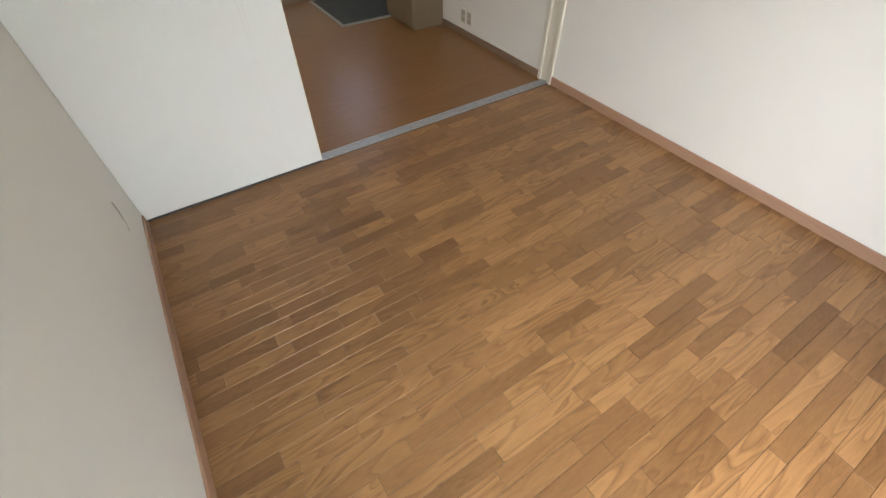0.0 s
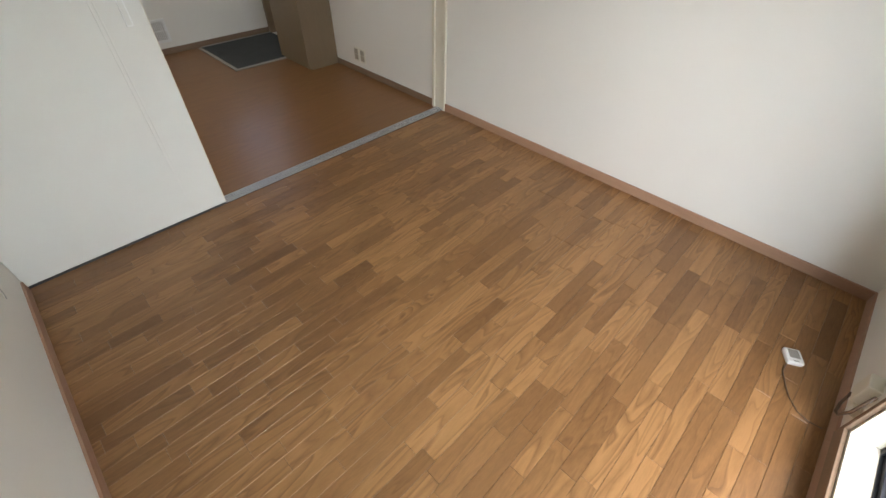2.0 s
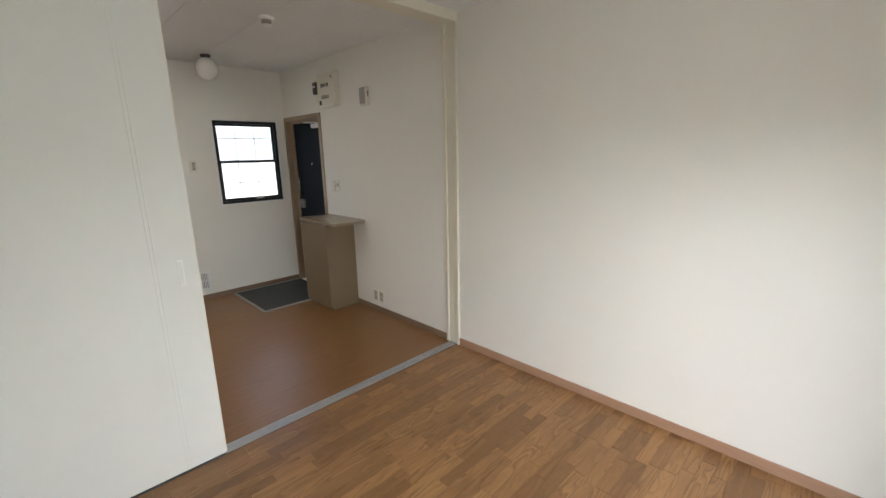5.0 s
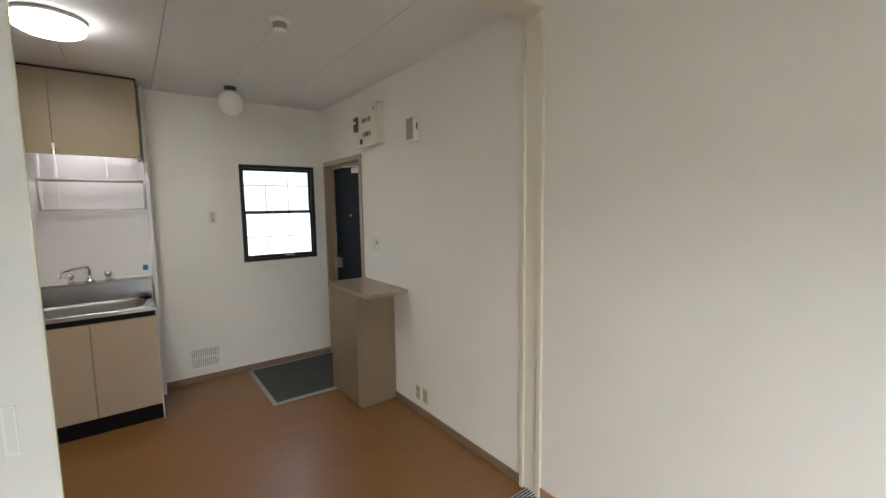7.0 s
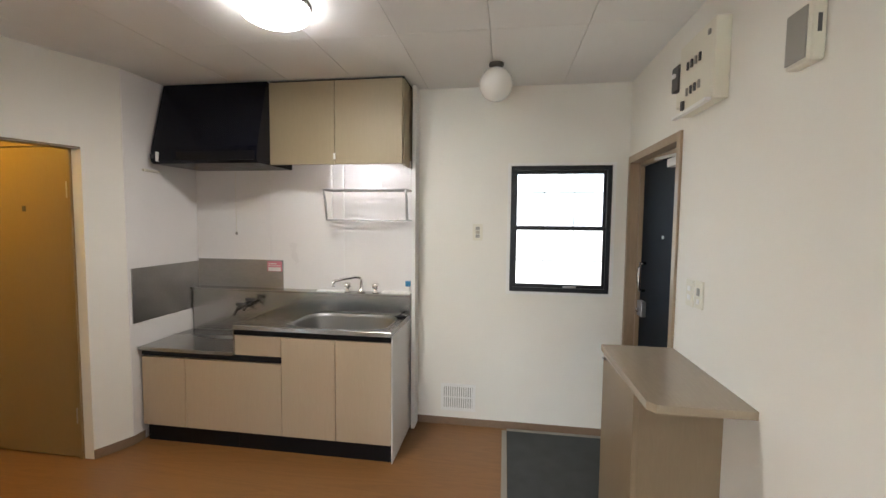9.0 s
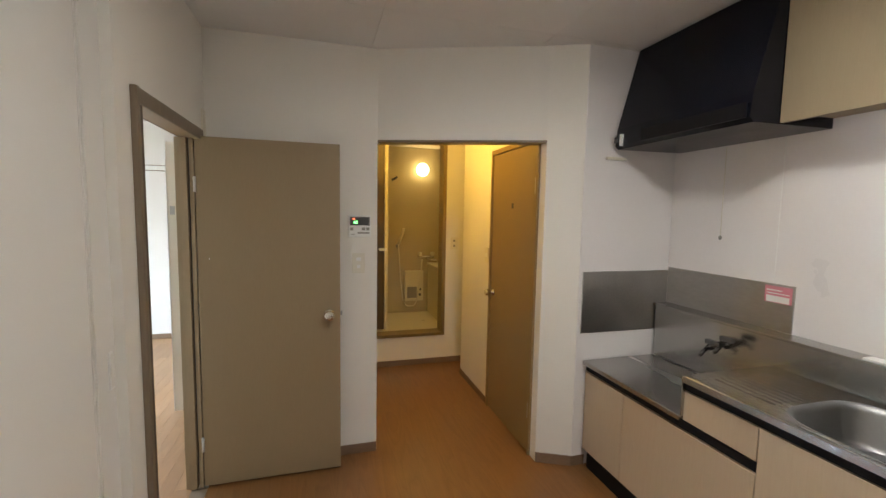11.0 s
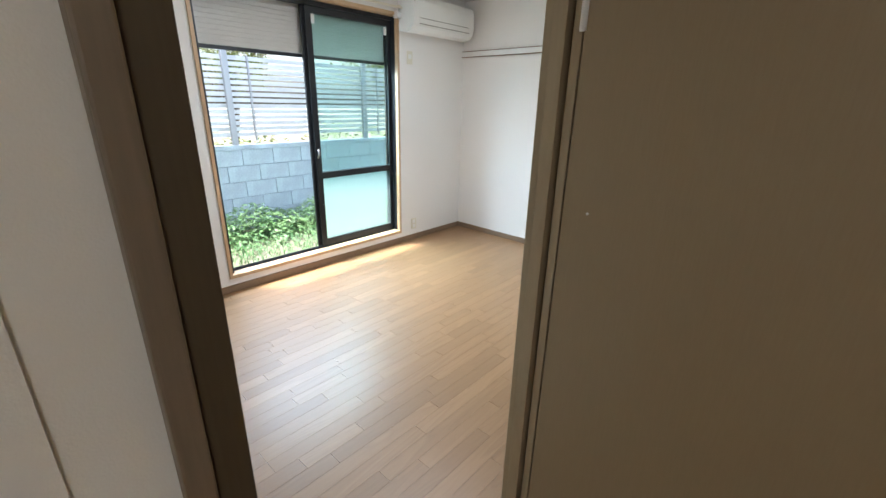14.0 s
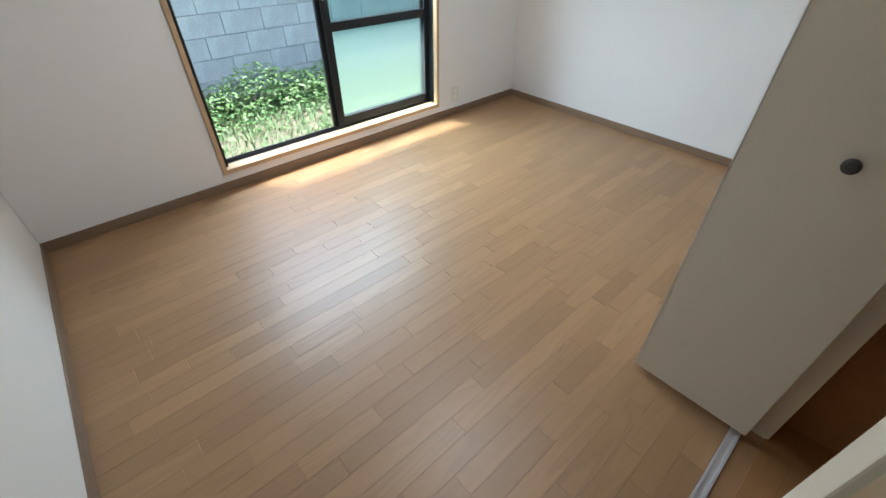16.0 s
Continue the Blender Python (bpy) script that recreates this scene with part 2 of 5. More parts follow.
M["frost"] = glass("frosted_glass", (0.90, 0.95, 0.96), 0.36)
M["frost_green"] = glass("frosted_green_glass", (0.76, 0.91, 0.86), 0.5)
M["clear"] = glass("green_tinted_glass", (0.80, 0.95, 0.92), 0.0)
M["opal"] = mat("opal_glass", (0.82, 0.81, 0.77), 0.18, var=0.02, bump=0.0)
M["lamp_k"] = glow("lit_kitchen_lamp", (1.0, 0.965, 0.90), 4.0)
# glow of the fill tube added behind the wall cabinet doors
M["fill_u"] = glow("fill_tube_glow", (1.0, 0.97, 0.98), 4.2)
M["lamp_b"] = glow("lit_bedroom_lamp", (0.97, 0.99, 1.0), 1.8)
M["lamp_y"] = glow("lit_warm_lamp", (1.0, 0.76, 0.30), 1.7)
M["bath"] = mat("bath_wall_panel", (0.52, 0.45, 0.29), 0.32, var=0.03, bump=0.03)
M["bath_white"] = mat("bath_plastic", (0.72, 0.68, 0.50), 0.30, var=0.03, bump=0.03)
M["bath_frame"] = mat("bath_door_frame", (0.22, 0.16, 0.07), 0.4, var=0.05)
M["bath_leaf"] = mat("bath_door_panel", (0.085, 0.055, 0.022), 0.35, var=0.08)
M["led_green"] = glow("green_display", (0.15, 1.0, 0.15), 1.2)
M["led_red"] = glow("red_display", (1.0, 0.10, 0.03), 1.2)
M["pink"] = mat("pink_sticker", (0.70, 0.27, 0.34), 0.4, bump=0)
M["blue"] = mat("blue_plastic", (0.02, 0.20, 0.42), 0.4)
M["block"] = mat("concrete_block", (0.27, 0.33, 0.37), 0.9, var=0.30, scale=4, fine=120, bump=0.6, stretch=(1, 1, 0.4))
M["mortar"] = mat("block_joint", (0.19, 0.225, 0.25), 0.95, var=0.1)
M["fence"] = mat("silver_fence", (0.40, 0.42, 0.44), 0.45, metal=0.0)
M["fence_post"] = mat("grey_fence_post", (0.25, 0.265, 0.28), 0.5)
M["shutter"] = mat("shutter_slat", (0.52, 0.51, 0.48), 0.5)
M["soil"] = mat("ground_soil", (0.20, 0.18, 0.125), 0.95, var=0.35, scale=5, fine=60, bump=0.9)
M["stucco"] = mat("outside_stucco", (0.62, 0.61, 0.58), 0.9, var=0.08, bump=0.5)
M["closet"] = wood("closet_plywood", (0.36, 0.185, 0.07), (0.28, 0.135, 0.05), "x", 30, 0.55, figure=0.4, each=False)
M["closet_door"] = mat("closet_door_paper", (0.79, 0.76, 0.67), 0.6, var=0.02, fine=380, bump=0.15)
M["cable"] = mat("brown_cable", (0.10, 0.06, 0.035), 0.5)


def leafy(name, a, b2):
    m, n, l, b = shader(name)
    g = n.new("ShaderNodeNewGeometry")
    mix = n.new("ShaderNodeMix")
    mix.data_type = "RGBA"
    mix.inputs["A"].default_value, mix.inputs["B"].default_value = (*a, 1), (*b2, 1)
    l.new(g.outputs["Random Per Island"], mix.inputs["Factor"])
    l.new(mix.outputs["Result"], b.inputs["Base Color"])
    b.inputs["Roughness"].default_value = 0.5
    b.inputs["Transmission Weight"].default_value = 0.0
    b.inputs["Subsurface Weight"].default_value = 0.0
    return m


M["leaf"] = leafy("weed_leaf", (0.055, 0.14, 0.04), (0.15, 0.26, 0.085))
M["grass"] = leafy("grass_blade", (0.06, 0.16, 0.045), (0.17, 0.27, 0.10))
M["hedge"] = leafy("hedge_leaf", (0.06, 0.12, 0.02), (0.26, 0.28, 0.05))
M["sink"] = mat("matt_stainless_basin", (0.30, 0.30, 0.295), 0.42, metal=1.0, var=0.06, scale=3, fine=90, bump=0.05)
M["bark"] = mat("bark", (0.10, 0.075, 0.05), 0.9, var=0.3)

# ---- mesh helpers ----


def box(bm, x0, x1, y0, y1, z0, z1, bev=0.0):
    r = bmesh.ops.create_cube(bm, size=1.0)
    bmesh.ops.scale(bm, vec=(x1 - x0, y1 - y0, z1 - z0), verts=r["verts"])
    bmesh.ops.translate(bm, vec=((x0 + x1) / 2, (y0 + y1) / 2, (z0 + z1) / 2), verts=r["verts"])
    if bev:
        edges = list({e for v in r["verts"] for e in v.link_edges})
        bmesh.ops.bevel(bm, geom=edges, offset=bev, segments=2, affect="EDGES", profile=0.6)
    return bm


def boxes(*rows, bev=0.0):
    bm = bmesh.new()
    for r in rows:
        box(bm, *r, bev=bev)
    return bm


def prism(points, z0, z1):
    bm = bmesh.new()
    lo = [bm.verts.new((x, y, z0)) for x, y in points]
    hi = [bm.verts.new((x, y, z1)) for x, y in points]
    bm.faces.new(lo[::-1])
    bm.faces.new(hi)
    for k in range(len(points)):
        j = (k + 1) % len(points)
        bm.faces.new((lo[k], lo[j], hi[j], hi[k]))
    bmesh.ops.recalc_face_normals(bm, faces=bm.faces)
    return bm


def lathe(profile, at, axis="z", seg=40):
    """Profile of (radius, height) pairs turned round an axis through the point at."""
    bm = bmesh.new()
    rings = []
    for r, h in profile:
        ring = []
        for k in range(seg):
            a = 2 * math.pi * k / seg
            p = {"z": (r * math.cos(a), r * math.sin(a), h), "x": (h, r * math.cos(a), r * math.sin(a)), "y": (r * math.cos(a), h, r * math.sin(a))}[axis]
            ring.append(bm.verts.new(Vector(p) + Vector(at)))
        rings.append(ring)
    for a, b in zip(rings, rings[1:]):
        for k in range(seg):
            bm.faces.new((a[k], a[(k + 1) % seg], b[(k + 1) % seg], b[k]))
    bm.faces.new(rings[0][::-1])
    bm.faces.new(rings[-1])
    bmesh.ops.recalc_face_normals(bm, faces=bm.faces)
    for f in bm.faces:
        f.smooth = len(f.verts) == 4
    return bm


def tube(points, radius, seg=10, bm=None):
    bm = bm or bmesh.new()
    pts = [Vector(p) for p in points]
    rings = []
    up = Vector((0, 0, 1))
    for k, p in enumerate(pts):
        d = (pts[min(k + 1, len(pts) - 1)] - pts[max(k - 1, 0)]).normalized()
        ref = up if abs(d.dot(up)) < 0.95 else Vector((1, 0, 0))
        u = d.cross(ref).normalized()
        v = d.cross(u)
        rings.append([bm.verts.new(p + radius * (math.cos(2 * math.pi * j / seg) * u + math.sin(2 * math.pi * j / seg) * v)) for j in range(seg)])
    for a, b in zip(rings, rings[1:]):
        for j in range(seg):
            f = bm.faces.new((a[j], a[(j + 1) % seg], b[(j + 1) % seg], b[j]))
            f.smooth = True
    bm.faces.new(rings[0])
    bm.faces.new(rings[-1][::-1])
    bmesh.ops.recalc_face_normals(bm, faces=bm.faces)
    return bm


def arc(c, r, a0, a1, plane, n=8):
    out = []
    for k in range(n + 1):
        a = radians(a0 + (a1 - a0) * k / n)
        u, v = r * math.cos(a), r * math.sin(a)
        out.append({"xz": (c[0] + u, c[1], c[2] + v), "yz": (c[0], c[1] + u, c[2] + v), "xy": (c[0] + u, c[1] + v, c[2])}[plane])
    return out


def obj(name, bm, material):
    me = bpy.data.meshes.new(name)
    bm.to_mesh(me)
    bm.free()
    me.materials.append(M[material])
    return new(name, me)


def part(name, bm, material, parent, label=""):
    ob = obj(name, bm, material)
    ob.parent = parent
    if label:
        ob["label"] = label
    return ob


def thing(name, at, label, category, group="", kind=""):
    ob = new(name)
    ob.location = at
    ob.empty_display_size = 0.1
    bpy.context.view_layer.update()
    return tagged(ob, label, category, group, kind)


def tpart(name, bm, material, parent, label=""):
    """A part of a thing, built in world metres."""
    root = parent
    while root.parent:
        root = root.parent
    loc = root.location
    bmesh.ops.translate(bm, vec=-Vector(loc), verts=bm.verts)
    return part(name, bm, material, parent, label)


def structure(name, bm, material, label=""):
    return tagged(obj(name, bm, material), label, "", "", "structure")


def wall_cells(us, zs, solid, make):
    """A wall as one closed mesh: cells of a grid along it and up it, less the openings. make(u, z, side) gives a corner."""
    bm = bmesh.new()
    vs = {}

    def v(i, k, s):
        if (i, k, s) not in vs:
            vs[i, k, s] = bm.verts.new(make(us[i], zs[k], s))
        return vs[i, k, s]

    nu, nz = len(us) - 1, len(zs) - 1
    ok = lambda i, k: 0 <= i < nu and 0 <= k < nz and solid(i, k)
    for i in range(nu):
        for k in range(nz):
            if not ok(i, k):
                continue
            bm.faces.new((v(i, k, 0), v(i + 1, k, 0), v(i + 1, k + 1, 0), v(i, k + 1, 0)))
            bm.faces.new((v(i, k, 1), v(i, k + 1, 1), v(i + 1, k + 1, 1), v(i + 1, k, 1)))
            if not ok(i - 1, k):
                bm.faces.new((v(i, k, 0), v(i, k + 1, 0), v(i, k + 1, 1), v(i, k, 1)))
            if not ok(i + 1, k):
                bm.faces.new((v(i + 1, k, 0), v(i + 1, k, 1), v(i + 1, k + 1, 1), v(i + 1, k + 1, 0)))
            if not ok(i, k - 1):
                bm.faces.new((v(i, k, 0), v(i, k, 1), v(i + 1, k, 1), v(i + 1, k, 0)))
            if not ok(i, k + 1):
                bm.faces.new((v(i, k + 1, 0), v(i + 1, k + 1, 0), v(i + 1, k + 1, 1), v(i, k + 1, 1)))
    bmesh.ops.recalc_face_normals(bm, faces=bm.faces)
    return bm


def wall(name, axis, a0, a1, u0, u1, z0, z1, material, openings=(), label=""):
    us = sorted({u0, u1, *[o[0] for o in openings], *[o[1] for o in openings]})
    zs = sorted({z0, z1, *[max(o[2], z0) for o in openings], *[o[3] for o in openings]})

    def solid(i, k):
        u, z = (us[i] + us[i + 1]) / 2, (zs[k] + zs[k + 1]) / 2
        return not any(o[0] < u < o[1] and o[2] < z < o[3] for o in openings)

    make = (lambda u, z, s: ((a0, a1)[s], u, z)) if axis == "x" else (lambda u, z, s: (u, (a0, a1)[s], z))
    return structure(name, wall_cells(us, zs, solid, make), material, label)

# ---- the shell: room with parquet (A), kitchen, washroom, bath, bedroom (B) ----
XE, YN = 2.35, 5.06
CEIL, CEIL_B = 2.487, 2.49

wall("wall_east", "x", XE, 2.47, -0.72, 5.18, -0.1, 2.75, "paper", [(4.225, 5.025, -0.2, 1.95)], "off-white textured wallpaper wall")
wall("wall_north", "y", YN, 5.18, -3.95, XE, -0.1, 2.75, "paper", [(1.552, 2.242, 1.032, 1.930)], "off-white wallpaper wall with a small window")
wall("wall_south_parquet_room", "y", -0.675, -0.555, -0.39, XE, -0.1, 2.75, "paper", [(-0.28, 1.42, 0.122, 1.98)], "off-white wallpaper wall with a tall window")
structure("wall_between_rooms", prism([(-0.578, -0.675), (-0.39, -0.675), (-0.39, 2.275), (-0.530, 2.275)], -0.1, 2.75), "paper", "off-white wallpaper wall")
wall("wall_bedroom_north", "y", 2.275, 2.352, -4.325, -0.39, -0.1, 2.75, "paper", [(-1.298, -0.531, -0.2, 1.915), (-2.30, -1.36, -0.2, 2.02)], "off-white wallpaper wall with a doorway and a closet")
wall("wall_bedroom_west", "x", -4.445, -4.325, -0.675, 2.352, -0.1, 2.75, "paper_bed", (), "white wallpaper wall")
wall("wall_bedroom_south", "y", -0.675, -0.545, -4.325, -0.578, -0.1, 2.75, "paper_bed", [(-3.34, -1.555, 0.13, 2.237)], "white wallpaper wall with a tall window")
wall("wall_kitchen_west", "x", -1.52, -1.40, 2.352, 3.285, -0.1, 2.75, "paper", (), "off-white wallpaper wall")
# the wall over the washroom opening runs askew
P0, P1 = Vector((-1.40, 3.285)), Vector((-1.035, 4.22))
along = (P1 - P0).normalized()
back = Vector((-along.y, along.x)) * 0.10
structure("wall_washroom_header", prism([P0, P1, P1 + back, P0 + back], 1.958, 2.75), "paper", "off-white wallpaper header over the washroom opening")
structure("header_trim", prism([P0 + back * 0.01, P1 + back * 0.01, P1 + back * 0.98, P0 + back * 0.98], 1.945, 1.957), "frame_door", "dark brown trim under the header")
structure("wall_pillar", prism([(-1.035, 4.22), (-0.945, 4.41), (-0.945, 5.06), (-1.06, 5.06), (-1.06, 4.33), (-1.10, 4.33), (-1.10, 4.22)], -0.1, 2.75), "paper", "off-white wallpaper wall end beside the kitchen unit")
wall("wall_toilet", "y", 4.22, 4.33, -2.505, -1.10, -0.1, 2.75, "paper", [(-1.822, -1.105, -0.2, 1.988)], "cream wall with the toilet door")
wall("wall_toilet_side", "x", -2.505, -2.405, 4.33, 5.06, -0.1, 2.75, "paper", (), "cream wall")
wall("wall_washroom_south", "y", 3.16, 3.285, -2.83, -1.52, -0.1, 2.75, "paper", (), "cream wall")
wall("wall_bath_front", "x", -2.95, -2.83, 3.16, 5.06, -0.1, 2.75, "paper", [(3.412, 4.128, 0.302, 2.222)], "cream wall with the bath door")
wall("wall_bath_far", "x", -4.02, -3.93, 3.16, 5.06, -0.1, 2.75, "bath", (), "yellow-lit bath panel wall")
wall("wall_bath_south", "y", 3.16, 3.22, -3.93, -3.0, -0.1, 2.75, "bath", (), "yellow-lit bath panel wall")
wall("wall_closet_back", "y", 3.00, 3.06, -2.46, -1.52, -0.1, 2.75, "closet", (), "brown plywood closet back")
wall("wall_closet_side", "x", -2.46, -2.40, 2.352, 3.00, -0.1, 2.75, "closet", (), "brown plywood closet side")
wall("wall_closet_side_east", "x", -1.56, -1.521, 2.352, 3.00, -0.1, 2.75, "closet", (), "brown plywood closet side")

structure("floor_kitchen", boxes((-2.89, XE, 2.352, 5.06, -0.1, 0.0), (-0.39, XE, 2.250, 2.352, -0.1, 0.0)), "floor_k", "orange-brown wood-effect kitchen floor")
structure("floor_bath", boxes((-3.93, -3.0, 3.22, 5.06, 0.18, 0.27)), "bath_white", "cream bath floor")
structure("floor_closet", boxes((-2.40, -1.56, 2.352, 3.0, -0.1, 0.012)), "closet", "brown plywood closet floor")
floor_a = structure("floor_parquet_room", boxes((-0.39, XE, -0.555, 2.25, -0.1, -0.004)), "under", "brown oak parquet floor of short staggered strips")
floor_b = structure("floor_bedroom", boxes((-4.325, -0.532, -0.545, 2.275, -0.1, -0.004), (-1.255, -0.531, 2.275, 2.352, -0.1, -0.001), (-2.30, -1.36, 2.275, 2.352, -0.1, -0.001)), "under", "light brown strip floor with staggered joints")
structure("doorway_floor", boxes((-1.255, -0.531, 2.275, 2.352, -0.001, 0.004)), "frame_door", "brown wooden threshold in the doorway")
structure("closet_sill", boxes((-2.30, -1.36, 2.275, 2.352, -0.001, 0.003)), "floor_b", "light brown closet threshold")


def ceiling(name, x0, x1, y0, y1, z, xs, ys):
    bm = bmesh.new()
    gx, gy = [x0, *xs, x1], [y0, *ys, y1]
    for i in range(len(gx) - 1):
        for k in range(len(gy) - 1):
            box(bm, gx[i] + 0.0015, gx[i + 1] - 0.0015, gy[k] + 0.001, gy[k + 1] - 0.001, z, z + 0.02)
    structure(name, bm, "ceil", "white board ceiling with fine joints")


ceiling("ceiling_parquet_room", -0.39, XE, -0.555, 2.25, CEIL, [0.49, 1.40], [0.3, 1.21])
ceiling("ceiling_kitchen", -2.89, XE, 2.25, 5.06, CEIL, [-0.9, -0.39, 0.02, 0.48, 0.945, 1.42, 1.895], [3.25, 4.17])
ceiling("ceiling_bath", -3.93, -3.0, 3.22, 5.06, 2.32, [], [])
ceiling("ceiling_closet", -2.40, -1.56, 2.352, 3.0, CEIL, [], [])
structure("ceiling_bedroom", boxes((-4.325, -0.532, -0.545, 2.275, CEIL_B, CEIL_B + 0.05)), "paper_bed", "white papered ceiling")
structure("roof_slab", boxes((-4.7, 2.6, -0.90, 5.3, 2.75, 2.95)), "stucco", "flat slab over the rooms")
structure("ceiling_backing", boxes((-2.89, XE, -0.55, 5.06, CEIL + 0.021, CEIL + 0.04)), "ceil_joint", "dark board behind the ceiling joints")
# unseen slab added outside to keep direct sun off the parquet
structure("sun_block_slab", boxes((-0.5, 2.6, -1.25, -0.675, 2.30, 2.38)), "stucco", "unseen slab added over the window to block the sun")

# baseboards
structure("baseboard_parquet_east", boxes((XE - 0.010, XE, -0.555, 2.232, 0, 0.060), bev=0.002), "base_a", "red-brown baseboard")
structure("baseboard_parquet_west", boxes((-0.39, -0.380, -0.555, 2.232, 0, 0.060), bev=0.002), "base_a", "red-brown baseboard")
structure("baseboard_parquet_south", boxes((-0.380, XE - 0.010, -0.555, -0.545, 0, 0.060), bev=0.002), "base_a", "red-brown baseboard")
structure("baseboard_kitchen_east", boxes((XE - 0.008, XE, 2.362, 4.19, 0, 0.055), bev=0.002), "base_k", "taupe baseboard")
structure("baseboard_kitchen_north", boxes((0.881, XE, YN - 0.008, YN, 0, 0.055), bev=0.002), "base_k", "taupe baseboard")
structure("baseboard_kitchen_west", boxes((-1.40, -1.392, 2.40, 3.283, 0, 0.060), bev=0.002), "base_k", "taupe baseboard")
n1 = Vector((0.19, -0.09)).normalized() * 0.008
structure("baseboard_pillar", prism([(-1.035, 4.22), (-1.035 + n1.x, 4.22 + n1.y), (-0.937, 4.408), (-0.937, 4.50), (-0.945, 4.50), (-0.945, 4.41)], 0, 0.06), "base_k", "taupe baseboard")
structure("baseboard_washroom", boxes((-2.83, -2.822, 3.29, 5.06, 0, 0.055), (-2.503, -1.85, 4.212, 4.22, 0, 0.05)), "base_k", "brown baseboard")
structure("baseboard_bedroom_south", boxes((-4.325, -0.532, -0.545, -0.535, 0, 0.058), bev=0.002), "base_k", "taupe baseboard")
structure("baseboard_bedroom_west", boxes((-4.325, -4.315, -0.535, 2.273, 0, 0.058), bev=0.002), "base_k", "taupe baseboard")
structure("baseboard_bedroom_east", prism([(-0.585, -0.535), (-0.577, -0.535), (-0.530, 2.275), (-0.539, 2.275)], 0, 0.058), "base_k", "taupe baseboard")
structure("baseboard_bedroom_north", boxes((-4.315, -2.345, 2.265, 2.275, 0, 0.058), bev=0.002), "base_k", "taupe baseboard")

# ---- sliding partition ----
structure("sliding_door_head", boxes((-0.39, XE, 2.225, 2.362, 2.425, CEIL)), "cream", "cream painted head of the sliding partition")
structure("partition_jamb", boxes((XE - 0.018, XE, 2.225, 2.250, 0, 2.425), (XE - 0.004, XE, 2.250, 2.338, 0, 2.425), (XE - 0.018, XE, 2.338, 2.362, 0, 2.425), bev=0.002), "cream", "cream painted grooved jamb")
structure("partition_jamb_west", boxes((-0.415, -0.366, 2.3525, 2.356, 0, 2.425), (-0.389, -0.366, 2.3245, 2.3525, 0, 2.425)), "paper", "off-white wall edge strip")
# the track bed is coloured darker than its rails
sill = tagged(obj("sliding_door_sill", boxes((-0.39, XE, 2.2505, 2.319, 0.0, 0.004)), "track_bed"), "aluminium floor track with four dark grooves", "floor track", "", "structure")
for k in range(5):
    tpart("rail", boxes((-0.39, XE, 2.2510 + 0.0157 * k, 2.2545 + 0.0157 * k, 0.004, 0.009), bev=0.001), "alu", sill)


def sliding_panel(x0, x1, y0, pull, ridge, front):
    """A papered panel with two raised ridges beside its edge and a long recessed pull."""
    t = thing("sliding_door", (x0, y0, 0.012), "pale grey-green papered sliding door panel", "sliding door", "sliding partition panels")
    tpart("panel", boxes((x0, x1, y0, y0 + 0.020, 0.0125, 2.422), bev=0.0015), "slide", t)
    for side, (s0, s1) in (("front", (y0 - 0.003, y0)), ("back", (y0 + 0.020, y0 + 0.0255))):
        if side != front:
            continue
        for d in (0.0, 0.016):
            tpart("ridge", boxes((ridge + d - 0.003, ridge + d + 0.003, s0, s1, 0.03, 2.41), bev=0.001), "slide", t)
        h = tpart("pull", boxes((pull - 0.013, pull + 0.013, s0, s1, 0.955, 1.075), bev=0.0012), "white", t, "long white recessed finger pull")
        tpart("pull_recess", boxes((pull - 0.008, pull + 0.008, s0 - 0.0015, s1 + 0.0015, 0.962, 1.068)), "slide", h)
    # dark strip added for the shade in the gap under the panel
    tpart("gap_shade", boxes((x0, x1, y0 - (0.0035 if y0 < 2.26 else 0.0012), y0 + 0.003, 0.0008 if y0 < 2.26 else 0.0095, 0.0125)), "ink", t)
    tpart("edge_or_gap_strip", boxes((x1 - 0.0005, x1 + 0.004, y0 + 0.001, y0 + 0.019, 0.012, 2.422)), "cream", t)


sliding_panel(-0.388, 0.552, 2.250, 0.48, 0.375, "front")
sliding_panel(-0.388, 0.540, 2.280, 0.43, 0.33, "none")
sliding_panel(-0.388, 0.540, 2.304, -0.335, -0.250, "back")

# ---- window of the parquet room ----
# room face of the frame is coloured brown for its backlit shade
w1 = tagged(obj("window_1", boxes((-0.32, 1.44, -0.555, -0.54, 0.062, 0.122), (-0.32, 1.44, -0.555, -0.54, 1.98, 2.02), (-0.32, -0.28, -0.555, -0.54, 0.122, 1.98), (1.42, 1.44, -0.555, -0.54, 0.122, 1.98), bev=0.002), "base_k"), "sliding window with black sashes, frame face browned for backlit shade", "window", "", "structure")
tpart("window_lining", boxes((-0.28, 1.42, -0.635, -0.555, 0.122, 0.132), (1.410, 1.42, -0.635, -0.555, 0.132, 1.98), (-0.28, -0.27, -0.635, -0.555, 0.132, 1.98)), "cream", w1, "cream reveal lining")
tpart("window_track", boxes((-0.27, 1.41, -0.715, -0.635, 0.122, 0.137), (-0.27, 1.41, -0.65, -0.643, 0.137, 0.155), (-0.27, 1.41, -0.677, -0.67, 0.137, 0.155), (-0.27, 1.41, -0.705, -0.698, 0.137, 0.155)), "sash", w1, "black aluminium sill track")
tpart("window_track_frame", boxes((1.385, 1.41, -0.715, -0.635, 0.137, 1.98), (-0.27, -0.245, -0.715, -0.635, 0.137, 1.98), (-0.245, 1.385, -0.715, -0.635, 1.95, 1.98)), "sash", w1)


